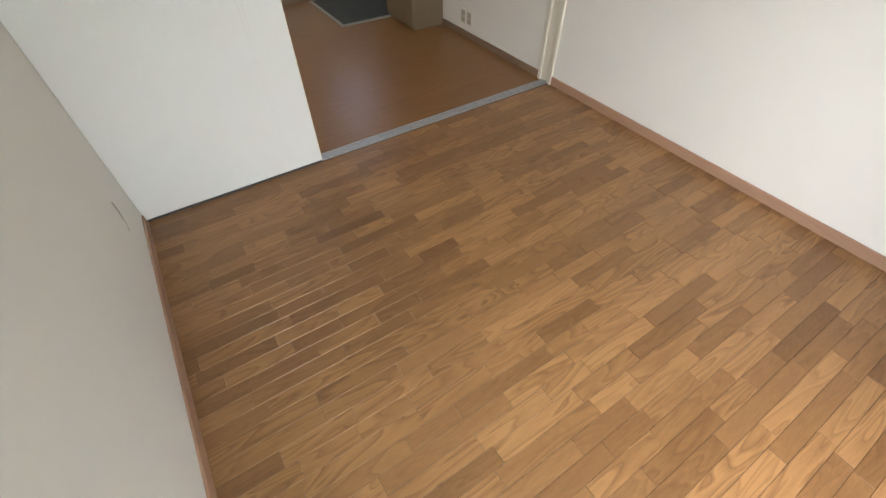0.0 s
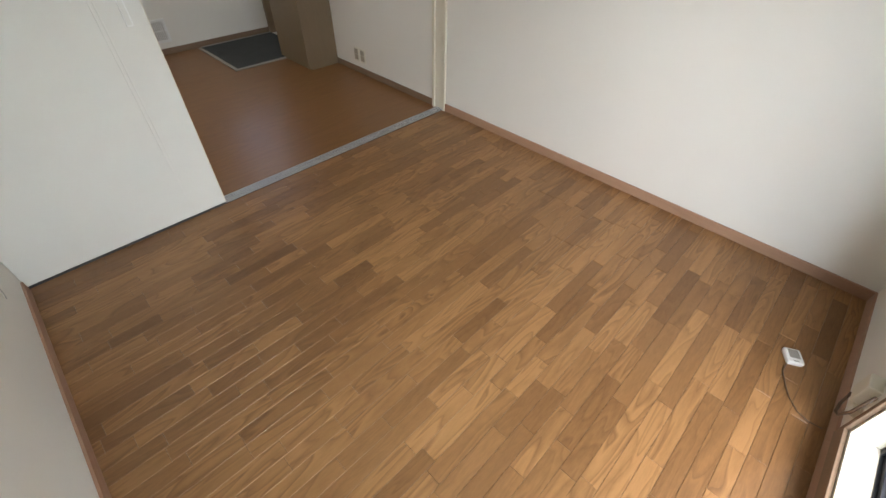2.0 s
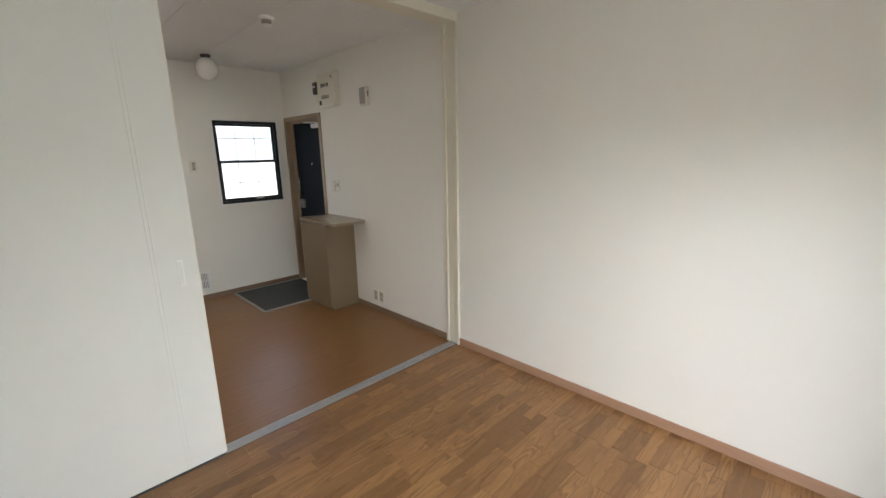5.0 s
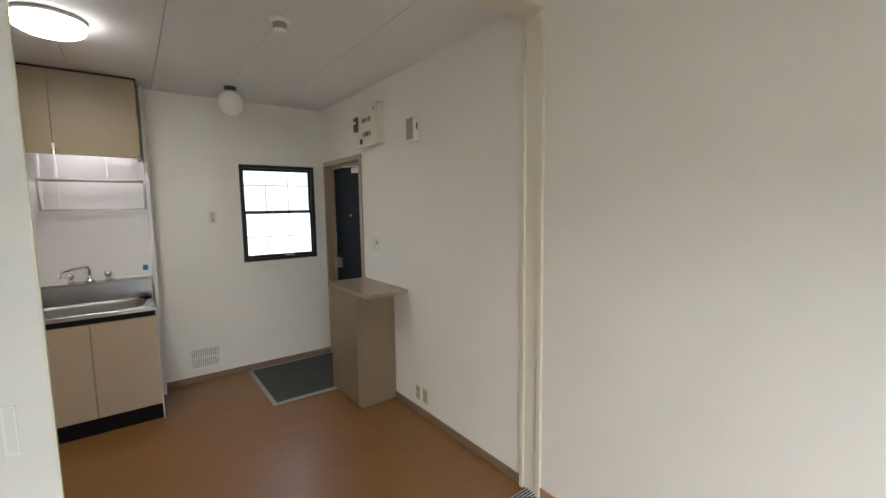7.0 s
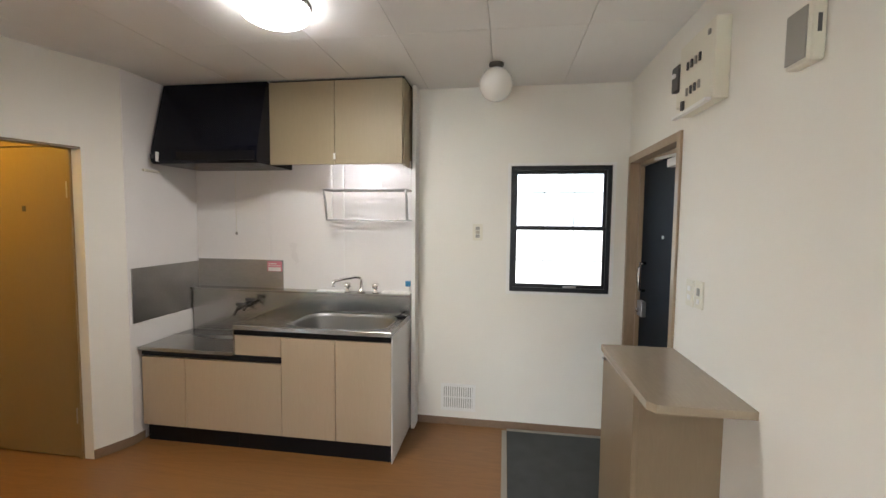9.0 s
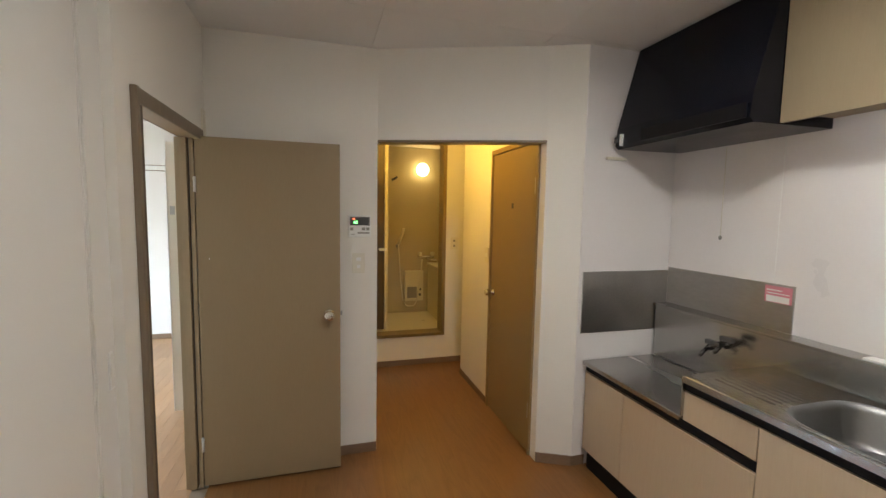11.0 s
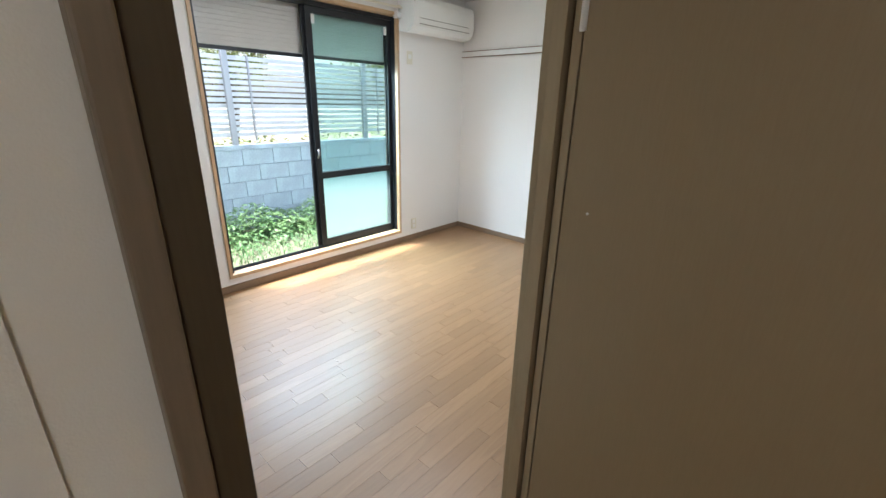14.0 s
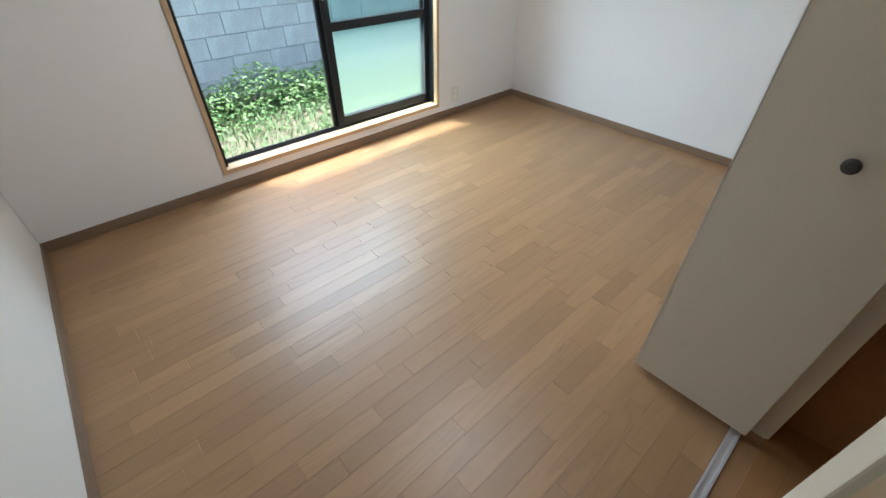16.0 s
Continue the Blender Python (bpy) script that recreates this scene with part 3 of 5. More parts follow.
def sash_frame(bm, x0, x1, y0, y1, z0, z1, stile, rails):
    box(bm, x0, x0 + stile, y0, y1, z0, z1, 0.002)
    box(bm, x1 - stile, x1, y0, y1, z0, z1, 0.002)
    for a, b in rails:
        box(bm, x0 + stile, x1 - stile, y0 + 0.001, y1 - 0.001, a, b)
    return bm


s1 = tpart("sash", sash_frame(bmesh.new(), -0.245, 0.60, -0.669, -0.651, 0.155, 1.948, 0.045, [(0.155, 0.23), (0.86, 0.90), (1.90, 1.948)]), "sash", w1)
s2 = tpart("sash", sash_frame(bmesh.new(), -0.235, 0.61, -0.697, -0.679, 0.155, 1.948, 0.045, [(0.155, 0.23), (0.86, 0.90), (1.90, 1.948)]), "sash", w1)
for s, yy in ((s1, -0.66), (s2, -0.688)):
    g = tpart("pane", boxes((-0.20, 0.555, yy - 0.002, yy + 0.002, 0.23, 0.86), (-0.20, 0.555, yy - 0.002, yy + 0.002, 0.90, 1.90)), "clear", s)
    g.visible_shadow = False
# unseen slats added to shade the upper part of this window's light
sh = thing("roller_shutter", (0.57, -0.745, 1.74), "unseen lowered grey slatted shutter added to cut the upper window light", "shutter")
for k in range(8):
    tpart("slat", boxes((-0.26, 1.40, -0.75, -0.74, 1.745 + 0.03 * k, 1.772 + 0.03 * k), bev=0.003), "shutter", sh)
duct = thing("cable_duct", (1.60, -0.543, 0.10), "beige plastic cable duct with a loose brown cable", "cable duct")
tpart("duct_body", boxes((1.475, 1.60, -0.555, -0.529, 0.130, 0.165), bev=0.003), "ivory", duct)
tpart("junction", boxes((1.50, 1.575, -0.555, -0.515, 0.167, 0.26), bev=0.006), "ivory", duct)
tpart("cable", tube([(1.56, -0.523, 0.150), (1.51, -0.512, 0.125), (1.475, -0.510, 0.115), (1.458, -0.515, 0.125), (1.45, -0.525, 0.17), (1.445, -0.530, 0.28)], 0.005), "cable", duct)
hub = thing("telephone_box", (1.735, -0.375, 0.0), "small white telephone junction box lying on the parquet", "junction box")
hb = box(bmesh.new(), -0.030, 0.030, -0.036, 0.036, 0.0, 0.024, 0.007)
bmesh.ops.rotate(hb, cent=(0, 0, 0), matrix=Matrix.Rotation(radians(-62), 3, "Z"), verts=hb.verts)
hub_body = part("body", hb, "white", hub)
hl = boxes((-0.019, 0.019, -0.014, 0.028, 0.0242, 0.0252))
box(hl, -0.010, 0.010, -0.031, -0.027, 0.0242, 0.0254)
bmesh.ops.rotate(hl, cent=(0, 0, 0), matrix=Matrix.Rotation(radians(-62), 3, "Z"), verts=hl.verts)
part("printed_label", hl, "grey", hub_body)
tpart("cable", tube([(1.69, -0.365, 0.010), (1.64, -0.365, 0.005), (1.58, -0.39, 0.004), (1.53, -0.415, 0.004), (1.49, -0.45, 0.004), (1.475, -0.49, 0.004), (1.48, -0.53, 0.004)], 0.0022), "cable", hub)

scuff = thing("wall_scuff", (-0.389, 1.92, 0.27), "pale curled scrape in the wallpaper above the baseboard", "scuff mark")
tpart("torn_edge", tube([(-0.389, 1.955, 0.35), (-0.388, 1.95, 0.31), (-0.388, 1.935, 0.275), (-0.388, 1.915, 0.245), (-0.389, 1.90, 0.23)], 0.0018, 6), "grey", scuff)
tpart("loose_flap", prism([(-0.3895, 1.905), (-0.3885, 1.905), (-0.3875, 1.935), (-0.3895, 1.935)], 0.24, 0.27), "paper", scuff)

# ---- kitchen window ----
w2 = tagged(obj("window_2", boxes((1.528, 2.266, YN - 0.012, YN, 1.930, 1.950), (1.528, 2.266, YN - 0.012, YN, 1.012, 1.032), (1.528, 1.552, YN - 0.012, YN, 1.032, 1.930), (2.242, 2.266, YN - 0.012, YN, 1.032, 1.930), bev=0.002), "white"), "small black-framed frosted window with a white trim", "window", "", "structure")
tpart("window_frame", boxes((1.552, 1.580, YN, 5.13, 1.032, 1.930), (2.212, 2.242, YN, 5.13, 1.032, 1.930), (1.580, 2.212, YN, 5.13, 1.032, 1.062), (1.580, 2.212, YN, 5.13, 1.900, 1.930), bev=0.002), "sash", w2, "black aluminium frame")
for k, (z0, z1, yy) in enumerate(((1.062, 1.500, 5.075), (1.480, 1.900, 5.10))):
    s = tpart("sash", boxes((1.580, 1.598, yy, yy + 0.018, z0, z1), (2.194, 2.212, yy, yy + 0.018, z0, z1), (1.598, 2.194, yy, yy + 0.018, z0, z0 + 0.026), (1.598, 2.194, yy, yy + 0.018, z1 - 0.024, z1), bev=0.002), "sash", w2)
    g = tpart("pane", boxes((1.598, 2.194, yy + 0.007, yy + 0.011, z0 + 0.026, z1 - 0.024)), "frost", s)
tpart("latch", boxes((1.93, 2.02, 5.066, 5.074, 1.064, 1.080), bev=0.003), "steel_dull", w2)
grille = thing("window_grille", (1.91, 5.17, 1.0), "pale metal security grille outside the frosted window", "window grille")
for x in (1.79, 2.0):
    tpart("bar", boxes((x - 0.0025, x + 0.0025, 5.120, 5.130, 1.0, 1.98)), "fence", grille)
for z in (1.255, 1.745):
    tpart("bar", boxes((1.55, 2.27, 5.121, 5.129, z - 0.004, z + 0.004)), "fence", grille)
for z in (1.02, 1.96):
    tpart("bar", boxes((1.55, 2.27, 5.121, 5.129, z - 0.004, z + 0.004)), "fence", grille)

# ---- entrance ----
d1 = tagged(obj("door_1", boxes((XE - 0.012, XE + 0.08, 4.195, 4.24, 0, 1.98), (XE - 0.012, XE + 0.08, 5.01, 5.045, 0, 1.98), (XE - 0.012, XE + 0.08, 4.24, 5.01, 1.935, 1.98), bev=0.003), "frame_light"), "dark blue-black steel entrance door in a tan frame, closed", "door", "", "structure")
tpart("door_stop", boxes((XE + 0.055, XE + 0.08, 4.24, 4.262, 0.0, 1.935), (XE + 0.055, XE + 0.08, 4.99, 5.01, 0.0, 1.935), (XE + 0.055, XE + 0.08, 4.262, 4.99, 1.91, 1.935)), "frame_light", d1)
leaf = tpart("door_leaf", boxes((XE + 0.082, XE + 0.118, 4.241, 5.009, 0.005, 1.934), bev=0.002), "iron_door", d1, "dark blue-black steel leaf")
tpart("door_handle", tube([(XE + 0.08, 4.90, 1.09), (XE + 0.045, 4.90, 1.09), (XE + 0.040, 4.90, 1.12), (XE + 0.040, 4.90, 1.24), (XE + 0.045, 4.90, 1.27), (XE + 0.08, 4.90, 1.27)], 0.010), "steel", leaf)
tpart("lock", boxes((XE + 0.050, XE + 0.082, 4.86, 4.95, 0.92, 1.02), bev=0.006), "steel_dull", leaf)
tpart("lock_knob", lathe([(0.016, 0.0), (0.016, 0.02), (0.008, 0.024)], (XE + 0.03, 4.91, 0.96), "x", 16), "chrome", leaf)
tpart("peephole", lathe([(0.010, 0.0), (0.010, 0.006), (0.004, 0.007)], (XE + 0.076, 4.62, 1.45), "x", 16), "steel_dull", leaf)
tpart("closer", boxes((XE + 0.04, XE + 0.082, 4.30, 4.50, 1.84, 1.885), bev=0.006), "alu", leaf)
tpart("closer_arm", tube([(XE + 0.05, 4.36, 1.892), (XE + 0.02, 4.62, 1.905)], 0.008), "alu", leaf)
em = thing("entrance_mat", (1.95, 4.58, 0.0), "dark grey ribbed mat on the entrance floor with a rubber rim", "mat")
tpart("field", boxes((1.555, 2.34, 4.19, 5.008, 0.0, 0.008), bev=0.002), "mat_grey", em)
tpart("edge", boxes((1.52, 2.34, 4.152, 4.188, 0.0, 0.010), (1.52, 1.553, 4.19, 5.010, 0.0, 0.010), (1.555, 2.34, 5.010, 5.040, 0.0, 0.010), bev=0.002), "mat_edge", em)

# shoe cabinet
sc = thing("shoe_cabinet", (2.18, 3.88, 0.0), "tan laminate shoe cabinet with an overhanging top beside the entrance", "cabinet")
tpart("body", boxes((2.045, XE, 3.70, 4.19, 0.0, 0.885), bev=0.002), "shoebox", sc)
dd = tpart("door", boxes((2.020, 2.042, 3.69, 4.19, 0.03, 0.875), bev=0.002), "shoebox", sc)
tpart("handle", boxes((1.998, 2.020, 4.10, 4.135, 0.858, 0.868), bev=0.002), "chrome", dd)
top = prism([(2.01, 3.52), (2.035, 3.49), (XE, 3.49), (XE, 4.20), (2.01, 4.20)], 0.885, 0.915)
tpart("top", top, "shoetop", sc)


def plate(name, label, category, axis, face, u, z, w, h, gadgets, sign=-1):
    """A cover plate on a wall with small inset pieces: (du, dz, w, h, material, name)."""
    def bx(u0, u1, z0, z1, d0, d1, bev=0.002):
        a, b = sorted((face + sign * d0, face + sign * d1))
        return boxes((a, b, u0, u1, z0, z1), bev=bev) if axis == "x" else boxes((u0, u1, a, b, z0, z1), bev=bev)
    at = (face, u, z) if axis == "x" else (u, face, z)
    t = thing(name, at, label, category)
    tpart("cover", bx(u - w / 2, u + w / 2, z - h / 2, z + h / 2, 0, 0.008), "ivory", t)
    for du, dz, gw, gh, m, nm in gadgets:
        tpart(nm, bx(u + du - gw / 2, u + du + gw / 2, z + dz - gh / 2, z + dz + gh / 2, 0.008, 0.0115, 0.001), m, t)
    return t


for yy in (3.365, 3.275):
    plate("wall_outlet", "ivory double outlet low on the wall", "outlet", "x", XE, yy, 0.165, 0.068, 0.118, [(0, 0.024, 0.05, 0.044, "dull_plastic", "socket"), (0, -0.024, 0.05, 0.044, "dull_plastic", "socket")])
plate("light_switch", "ivory switch plate beside the entrance", "switch", "x", XE, 4.03, 1.22, 0.068, 0.12, [(0, 0.02, 0.026, 0.022, "white", "rocker"), (0, -0.02, 0.026, 0.022, "white", "rocker")])
plate("light_switch", "ivory switch plate with a small screen beside the entrance", "switch", "x", XE, 3.94, 1.225, 0.068, 0.12, [(0, 0.012, 0.022, 0.032, "grey", "screen"), (0, -0.03, 0.02, 0.02, "white", "rocker")])
plate("light_switch", "ivory double switch on the window wall", "switch", "y", YN, 1.318, 1.455, 0.072, 0.12, [(0, 0.028, 0.030, 0.024, "grey", "rocker"), (0, 0, 0.030, 0.024, "dull_plastic", "rocker"), (0, -0.028, 0.030, 0.024, "grey", "rocker")])
plate("light_switch", "ivory switch plate under the water heater remote", "switch", "x", -1.40, 3.172, 1.212, 0.075, 0.122, [(0, 0.025, 0.028, 0.020, "white", "rocker"), (0, -0.02, 0.020, 0.020, "white", "rocker")], 1)
plate("wall_outlet", "ivory outlet on the washroom wall", "outlet", "x", -2.83, 4.235, 1.225, 0.072, 0.118, [(0, 0.026, 0.02, 0.02, "grey", "socket"), (0, -0.026, 0.02, 0.02, "grey", "socket")], 1)
plate("light_switch", "ivory switch plate beside the toilet door", "switch", "y", 4.22, -1.90, 1.20, 0.07, 0.12, [(0, 0.0, 0.028, 0.03, "white", "rocker")])
plate("wall_outlet", "ivory outlet low on the bedroom wall", "outlet", "y", -0.545, -3.55, 0.18, 0.072, 0.118, [(0, 0.026, 0.04, 0.038, "white", "socket"), (0, -0.026, 0.04, 0.038, "white", "socket")], 1)
plate("wall_outlet", "white outlet under the air conditioner", "outlet", "y", -0.545, -3.50, 1.88, 0.072, 0.118, [(0, 0.01, 0.04, 0.04, "white", "socket")], 1)

# floor vent of the north wall
vt = thing("wall_vent", (1.19, YN, 0.22), "white slotted ventilation grille low on the wall", "vent")
tpart("frame", boxes((1.06, 1.32, YN - 0.010, YN, 0.11, 0.132), (1.06, 1.32, YN - 0.010, YN, 0.293, 0.315), (1.06, 1.082, YN - 0.010, YN, 0.132, 0.293), (1.298, 1.32, YN - 0.010, YN, 0.132, 0.293), (1.082, 1.298, YN - 0.010, YN, 0.208, 0.217), bev=0.001), "white", vt)
tpart("backing", boxes((1.082, 1.298, YN - 0.003, YN, 0.132, 0.293)), "grey", vt)
for k in range(13):
    x = 1.088 + 0.0165 * k
    tpart("slat", boxes((x, x + 0.0095, YN - 0.008, YN - 0.003, 0.132, 0.293)), "white", vt)

# breaker panel and chime
bp1 = thing("breaker_panel", (XE, 4.0, 2.2), "ivory electrical breaker panel high on the wall", "breaker panel")
tpart("body", boxes((2.292, XE, 3.79, 4.115, 2.015, 2.325), bev=0.006), "ivory", bp1)
tpart("cover_lip", boxes((2.270, 2.292, 3.80, 4.13, 2.008, 2.022), bev=0.002), "white", bp1)
for z in (2.215, 2.105):
    for k in range(4):
        y = 3.895 + 0.038 * k
        tpart("breaker", boxes((2.284, 2.292, y + 0.006, y + 0.018, z - 0.017, z + 0.017), bev=0.002), "ink" if (k + int(z * 100)) % 3 else "grey", bp1)
tpart("main_breaker", boxes((2.280, 2.292, 4.045, 4.065, 2.035, 2.075), bev=0.002), "ink", bp1)
tpart("latch", boxes((2.284, 2.2925, 3.825, 3.842, 2.270, 2.290), bev=0.003), "grey", bp1)
mt = thing("limiter_box", (XE, 4.17, 2.22), "small black and ivory limiter box beside the breaker panel", "electric box")
tpart("base", boxes((2.318, XE, 4.119, 4.215, 2.08, 2.30), bev=0.004), "ivory", mt)
tpart("breaker", boxes((2.290, 2.318, 4.128, 4.205, 2.150, 2.265), bev=0.006), "ink", mt)
tpart("toggle", boxes((2.280, 2.291, 4.155, 4.180, 2.212, 2.230), bev=0.002), "white", mt)
ch = thing("door_chime", (XE, 3.37, 2.08), "cream door chime with a grey speaker grille", "door chime")
tpart("body", boxes((2.311, XE, 3.302, 3.405, 1.972, 2.132), bev=0.008), "ivory", ch)
tpart("speaker", boxes((2.307, 2.3115, 3.316, 3.399, 1.984, 2.124), bev=0.002), "grey", ch)
tpart("side_window", boxes((2.326, 2.336, 3.3005, 3.3025, 2.045, 2.093)), "ink", ch)

# ceiling lamps
kl = thing("ceiling_lamp", (0.485, 3.80, CEIL), "round white ceiling lamp, switched on", "ceiling lamp")
tpart("base", lathe([(0.150, -0.022), (0.155, -0.010), (0.155, -0.001)], (0.485, 3.80, CEIL)), "grey", kl)
tpart("shade", lathe([(0.05, -0.080), (0.11, -0.075), (0.140, -0.058), (0.152, -0.024)], (0.485, 3.80, CEIL)), "lamp_k", kl, "glowing white dome shade")
gl = thing("globe_lamp", (1.443, 4.62, CEIL), "white opal globe lamp on a black ceiling holder, off", "ceiling lamp")
tpart("holder", lathe([(0.045, -0.002), (0.045, -0.014), (0.032, -0.030)], (1.443, 4.62, CEIL), "z", 24), "ink", gl)
tpart("globe", lathe([(0.101 * math.sin(radians(a)), -0.126 + 0.101 * math.cos(radians(a))) for a in range(18, 181, 9)] + [(0.001, -0.227)], (1.443, 4.62, CEIL)), "opal", gl)
sm = thing("smoke_detector", (1.42, 3.17, CEIL), "small white ceiling smoke detector", "smoke detector")
tpart("base", lathe([(0.052, -0.002), (0.052, -0.020), (0.045, -0.026)], (1.42, 3.17, CEIL)), "white", sm)
tpart("cage", lathe([(0.034, -0.026), (0.032, -0.045), (0.022, -0.052)], (1.42, 3.17, CEIL)), "grey", sm)
tpart("cap", lathe([(0.030, -0.0525), (0.028, -0.062), (0.016, -0.066)], (1.42, 3.17, CEIL)), "white", sm)

# ---- kitchen unit ----
CF, CB = 4.470, 5.045
YW = YN - 0.006
wp = tagged(obj("kitchen_wall_panel", boxes((-0.945, 0.855, YW, YN - 0.001, 0.0, 2.482)), "tile_panel"), "glossy white panel wall behind the sink", "wall panel", "", "structure")
for x in (-0.30, 0.30):
    tpart("seam", boxes((x - 0.002, x + 0.002, YW - 0.0015, YW, 0.0, 2.482)), "white", wp)
structure("kitchen_side_post", boxes((0.854, 0.880, 4.940, YN - 0.001, 0.0, 2.482), bev=0.002), "white", "white edge board beside the kitchen unit")
structure("kitchen_side_panel", boxes((-0.945, -0.940, 4.415, YW - 0.001, 0.0, 2.482)), "tile_panel", "glossy white panel on the side wall by the stove")
lo = thing("stove_cabinet", (-0.5, 4.75, 0.0), "beige laminate low cabinet for a gas stove", "kitchen cabinet", "kitchen units")
tpart("body", boxes((-0.918, -0.222, 4.49, CB, 0.115, 0.600)), "beige", lo)
tpart("kick_board", boxes((-0.905, -0.222, 4.497, 4.512, 0.0, 0.115)), "kick", lo)
tpart("door", boxes((-0.917, -0.592, CF, 4.489, 0.120, 0.595), bev=0.002), "beige", lo)
tpart("door", boxes((-0.588, 0.100, CF, 4.489, 0.120, 0.595), bev=0.002), "beige", lo)
tpart("finger_groove", boxes((-0.918, 0.100, CF + 0.004, 4.489, 0.603, 0.638)), "kick", lo, "black recessed finger groove")
hi = thing("sink_cabinet", (0.32, 4.75, 0.0), "beige laminate sink base cabinet with two doors", "kitchen cabinet", "kitchen units")
tpart("body", boxes((-0.220, 0.832, 4.49, CB, 0.115, 0.655)), "beige", hi)
tpart("kick_board", boxes((-0.220, 0.832, 4.497, 4.512, 0.0, 0.115)), "kick", hi)
tpart("drawer_front", boxes((-0.220, 0.100, CF, 4.489, 0.645, 0.775), bev=0.002), "beige", hi)
tpart("door", boxes((0.104, 0.466, CF, 4.489, 0.120, 0.775), bev=0.002), "beige", hi)
tpart("door", boxes((0.470, 0.832, CF, 4.489, 0.120, 0.775), bev=0.002), "beige", hi)
tpart("finger_groove", boxes((-0.220, 0.832, CF + 0.004, 4.489, 0.778, 0.812)), "kick", hi, "black recessed finger groove")
tpart("side_panel", boxes((0.834, 0.840, CF + 0.006, CB, 0.0, 0.812)), "white", hi, "white side panel")


def basin_top(x0, x1, y0, y1, z, cx, cy, hw, hd, depth, inner):
    """A steel top with one rounded basin: the flat top, or the basin alone."""
    bm = bmesh.new()
    angs = sorted({2 * math.pi * k / 72 for k in range(72)} | {math.atan2(b - cy, a - cx) % (2 * math.pi) for a in (x0, x1) for b in (y0, y1)})
    def ray(a, l, r, f, k):
        dx, dy = math.cos(a), math.sin(a)
        t = min((r - cx) / dx if dx > 1e-9 else 1e9, (l - cx) / dx if dx < -1e-9 else 1e9, (k - cy) / dy if dy > 1e-9 else 1e9, (f - cy) / dy if dy < -1e-9 else 1e9)
        return cx + t * dx, cy + t * dy
    def rounded(a, s):
        c, d = math.cos(a), math.sin(a)
        r = 1 / ((abs(c) / (hw * s)) ** 4 + (abs(d) / (hd * s)) ** 4) ** 0.25
        return cx + r * c, cy + r * d
    rings = [[(*ray(a, x0, x1, y0, y1), z - 0.030) for a in angs], [(*ray(a, x0, x1, y0, y1), z - 0.004) for a in angs],
             [(*ray(a, x0 + 0.004, x1 - 0.004, y0 + 0.004, y1 - 0.004), z) for a in angs], [(*ray(a, x0 + 0.03, x1 - 0.03, y0 + 0.03, y1 - 0.03), z - 0.003) for a in angs]]
    for s, dz in ((1.04, -0.004), (1.0, -0.010), (0.97, -0.03), (0.92, -depth + 0.03), (0.86, -depth + 0.008), (0.70, -depth), (0.12, -depth - 0.004)):
        rings.append([(*rounded(a, s), z + dz) for a in angs])
    rings = rings[:5] if not inner else rings[4:]
    vs = [[bm.verts.new(p) for p in r] for r in rings]
    for a, b in zip(vs, vs[1:]):
        for k in range(len(angs)):
            j = (k + 1) % len(angs)
            bm.faces.new((a[k], a[j], b[j], b[k]))
    if inner:
        bm.faces.new(vs[-1])
    bmesh.ops.recalc_face_normals(bm, faces=bm.faces)
    bm.faces.ensure_lookup_table()
    if inner and bm.faces[0].normal.z < -0.5:
        bmesh.ops.reverse_faces(bm, faces=bm.faces)
    for f in bm.faces:
        f.smooth = True
    for e in bm.edges:
        if len(e.link_faces) == 2 and e.calc_face_angle(0) > 0.7:
            e.smooth = False
    return bm


wt = thing("worktop", (0.0, 4.75, 0.80), "stainless steel worktop with a pressed sink and a raised back ledge", "worktop")
tpart("sink_top", basin_top(-0.222, 0.838, 4.452, 4.958, 0.847, 0.445, 4.715, 0.325, 0.215, 0.165, False), "steel", wt)
tpart("basin", basin_top(-0.222, 0.838, 4.452, 4.958, 0.847, 0.445, 4.715, 0.325, 0.215, 0.165, True), "sink", wt, "matt steel sink basin")
st = tpart("stove_top", boxes((-0.925, -0.224, 4.452, 4.958, 0.640, 0.664), bev=0.003), "steel", wt)
tpart("stove_lip", boxes((-0.224, -0.218, 4.456, 4.958, 0.664, 0.825)), "steel", st)
tpart("back_ledge", boxes((-0.925, 0.838, 4.960, CB, 0.665, 0.980), bev=0.003), "steel", wt)
tpart("ledge_top", boxes((-0.930, 0.838, 4.942, 5.052, 0.981, 0.993), bev=0.003), "steel", wt, "folded steel ledge top")
for k in range(9):
    y = 4.56 + 0.035 * k
    tpart("drain_groove", boxes((-0.16, 0.085, y, y + 0.006, 0.8435, 0.8465), bev=0.001), "steel", wt)
tpart("drain_strainer", lathe([(0.040, 0.0), (0.040, 0.006), (0.020, 0.010)], (0.445, 4.715, 0.678), "z", 24), "ink", wt)
sg = thing("stove_splash_panel", (-0.9, 4.7, 1.0), "dull stainless splash guard fixed round the stove corner", "splash guard")
tpart("side_sheet", boxes((-0.940, -0.934, 4.435, YW - 0.006, 0.825, 1.195), bev=0.001), "steel_dull", sg)
tpart("back_sheet", boxes((-0.934, -0.200, YW - 0.005, YW, 0.985, 1.215), bev=0.001), "steel_dull", sg)
stc = tagged(obj("warning_sticker", boxes((-0.335, -0.210, YW - 0.0065, YW - 0.0052, 1.125, 1.205)), "pink"), "pink and white caution sticker on the splash guard", "sticker")
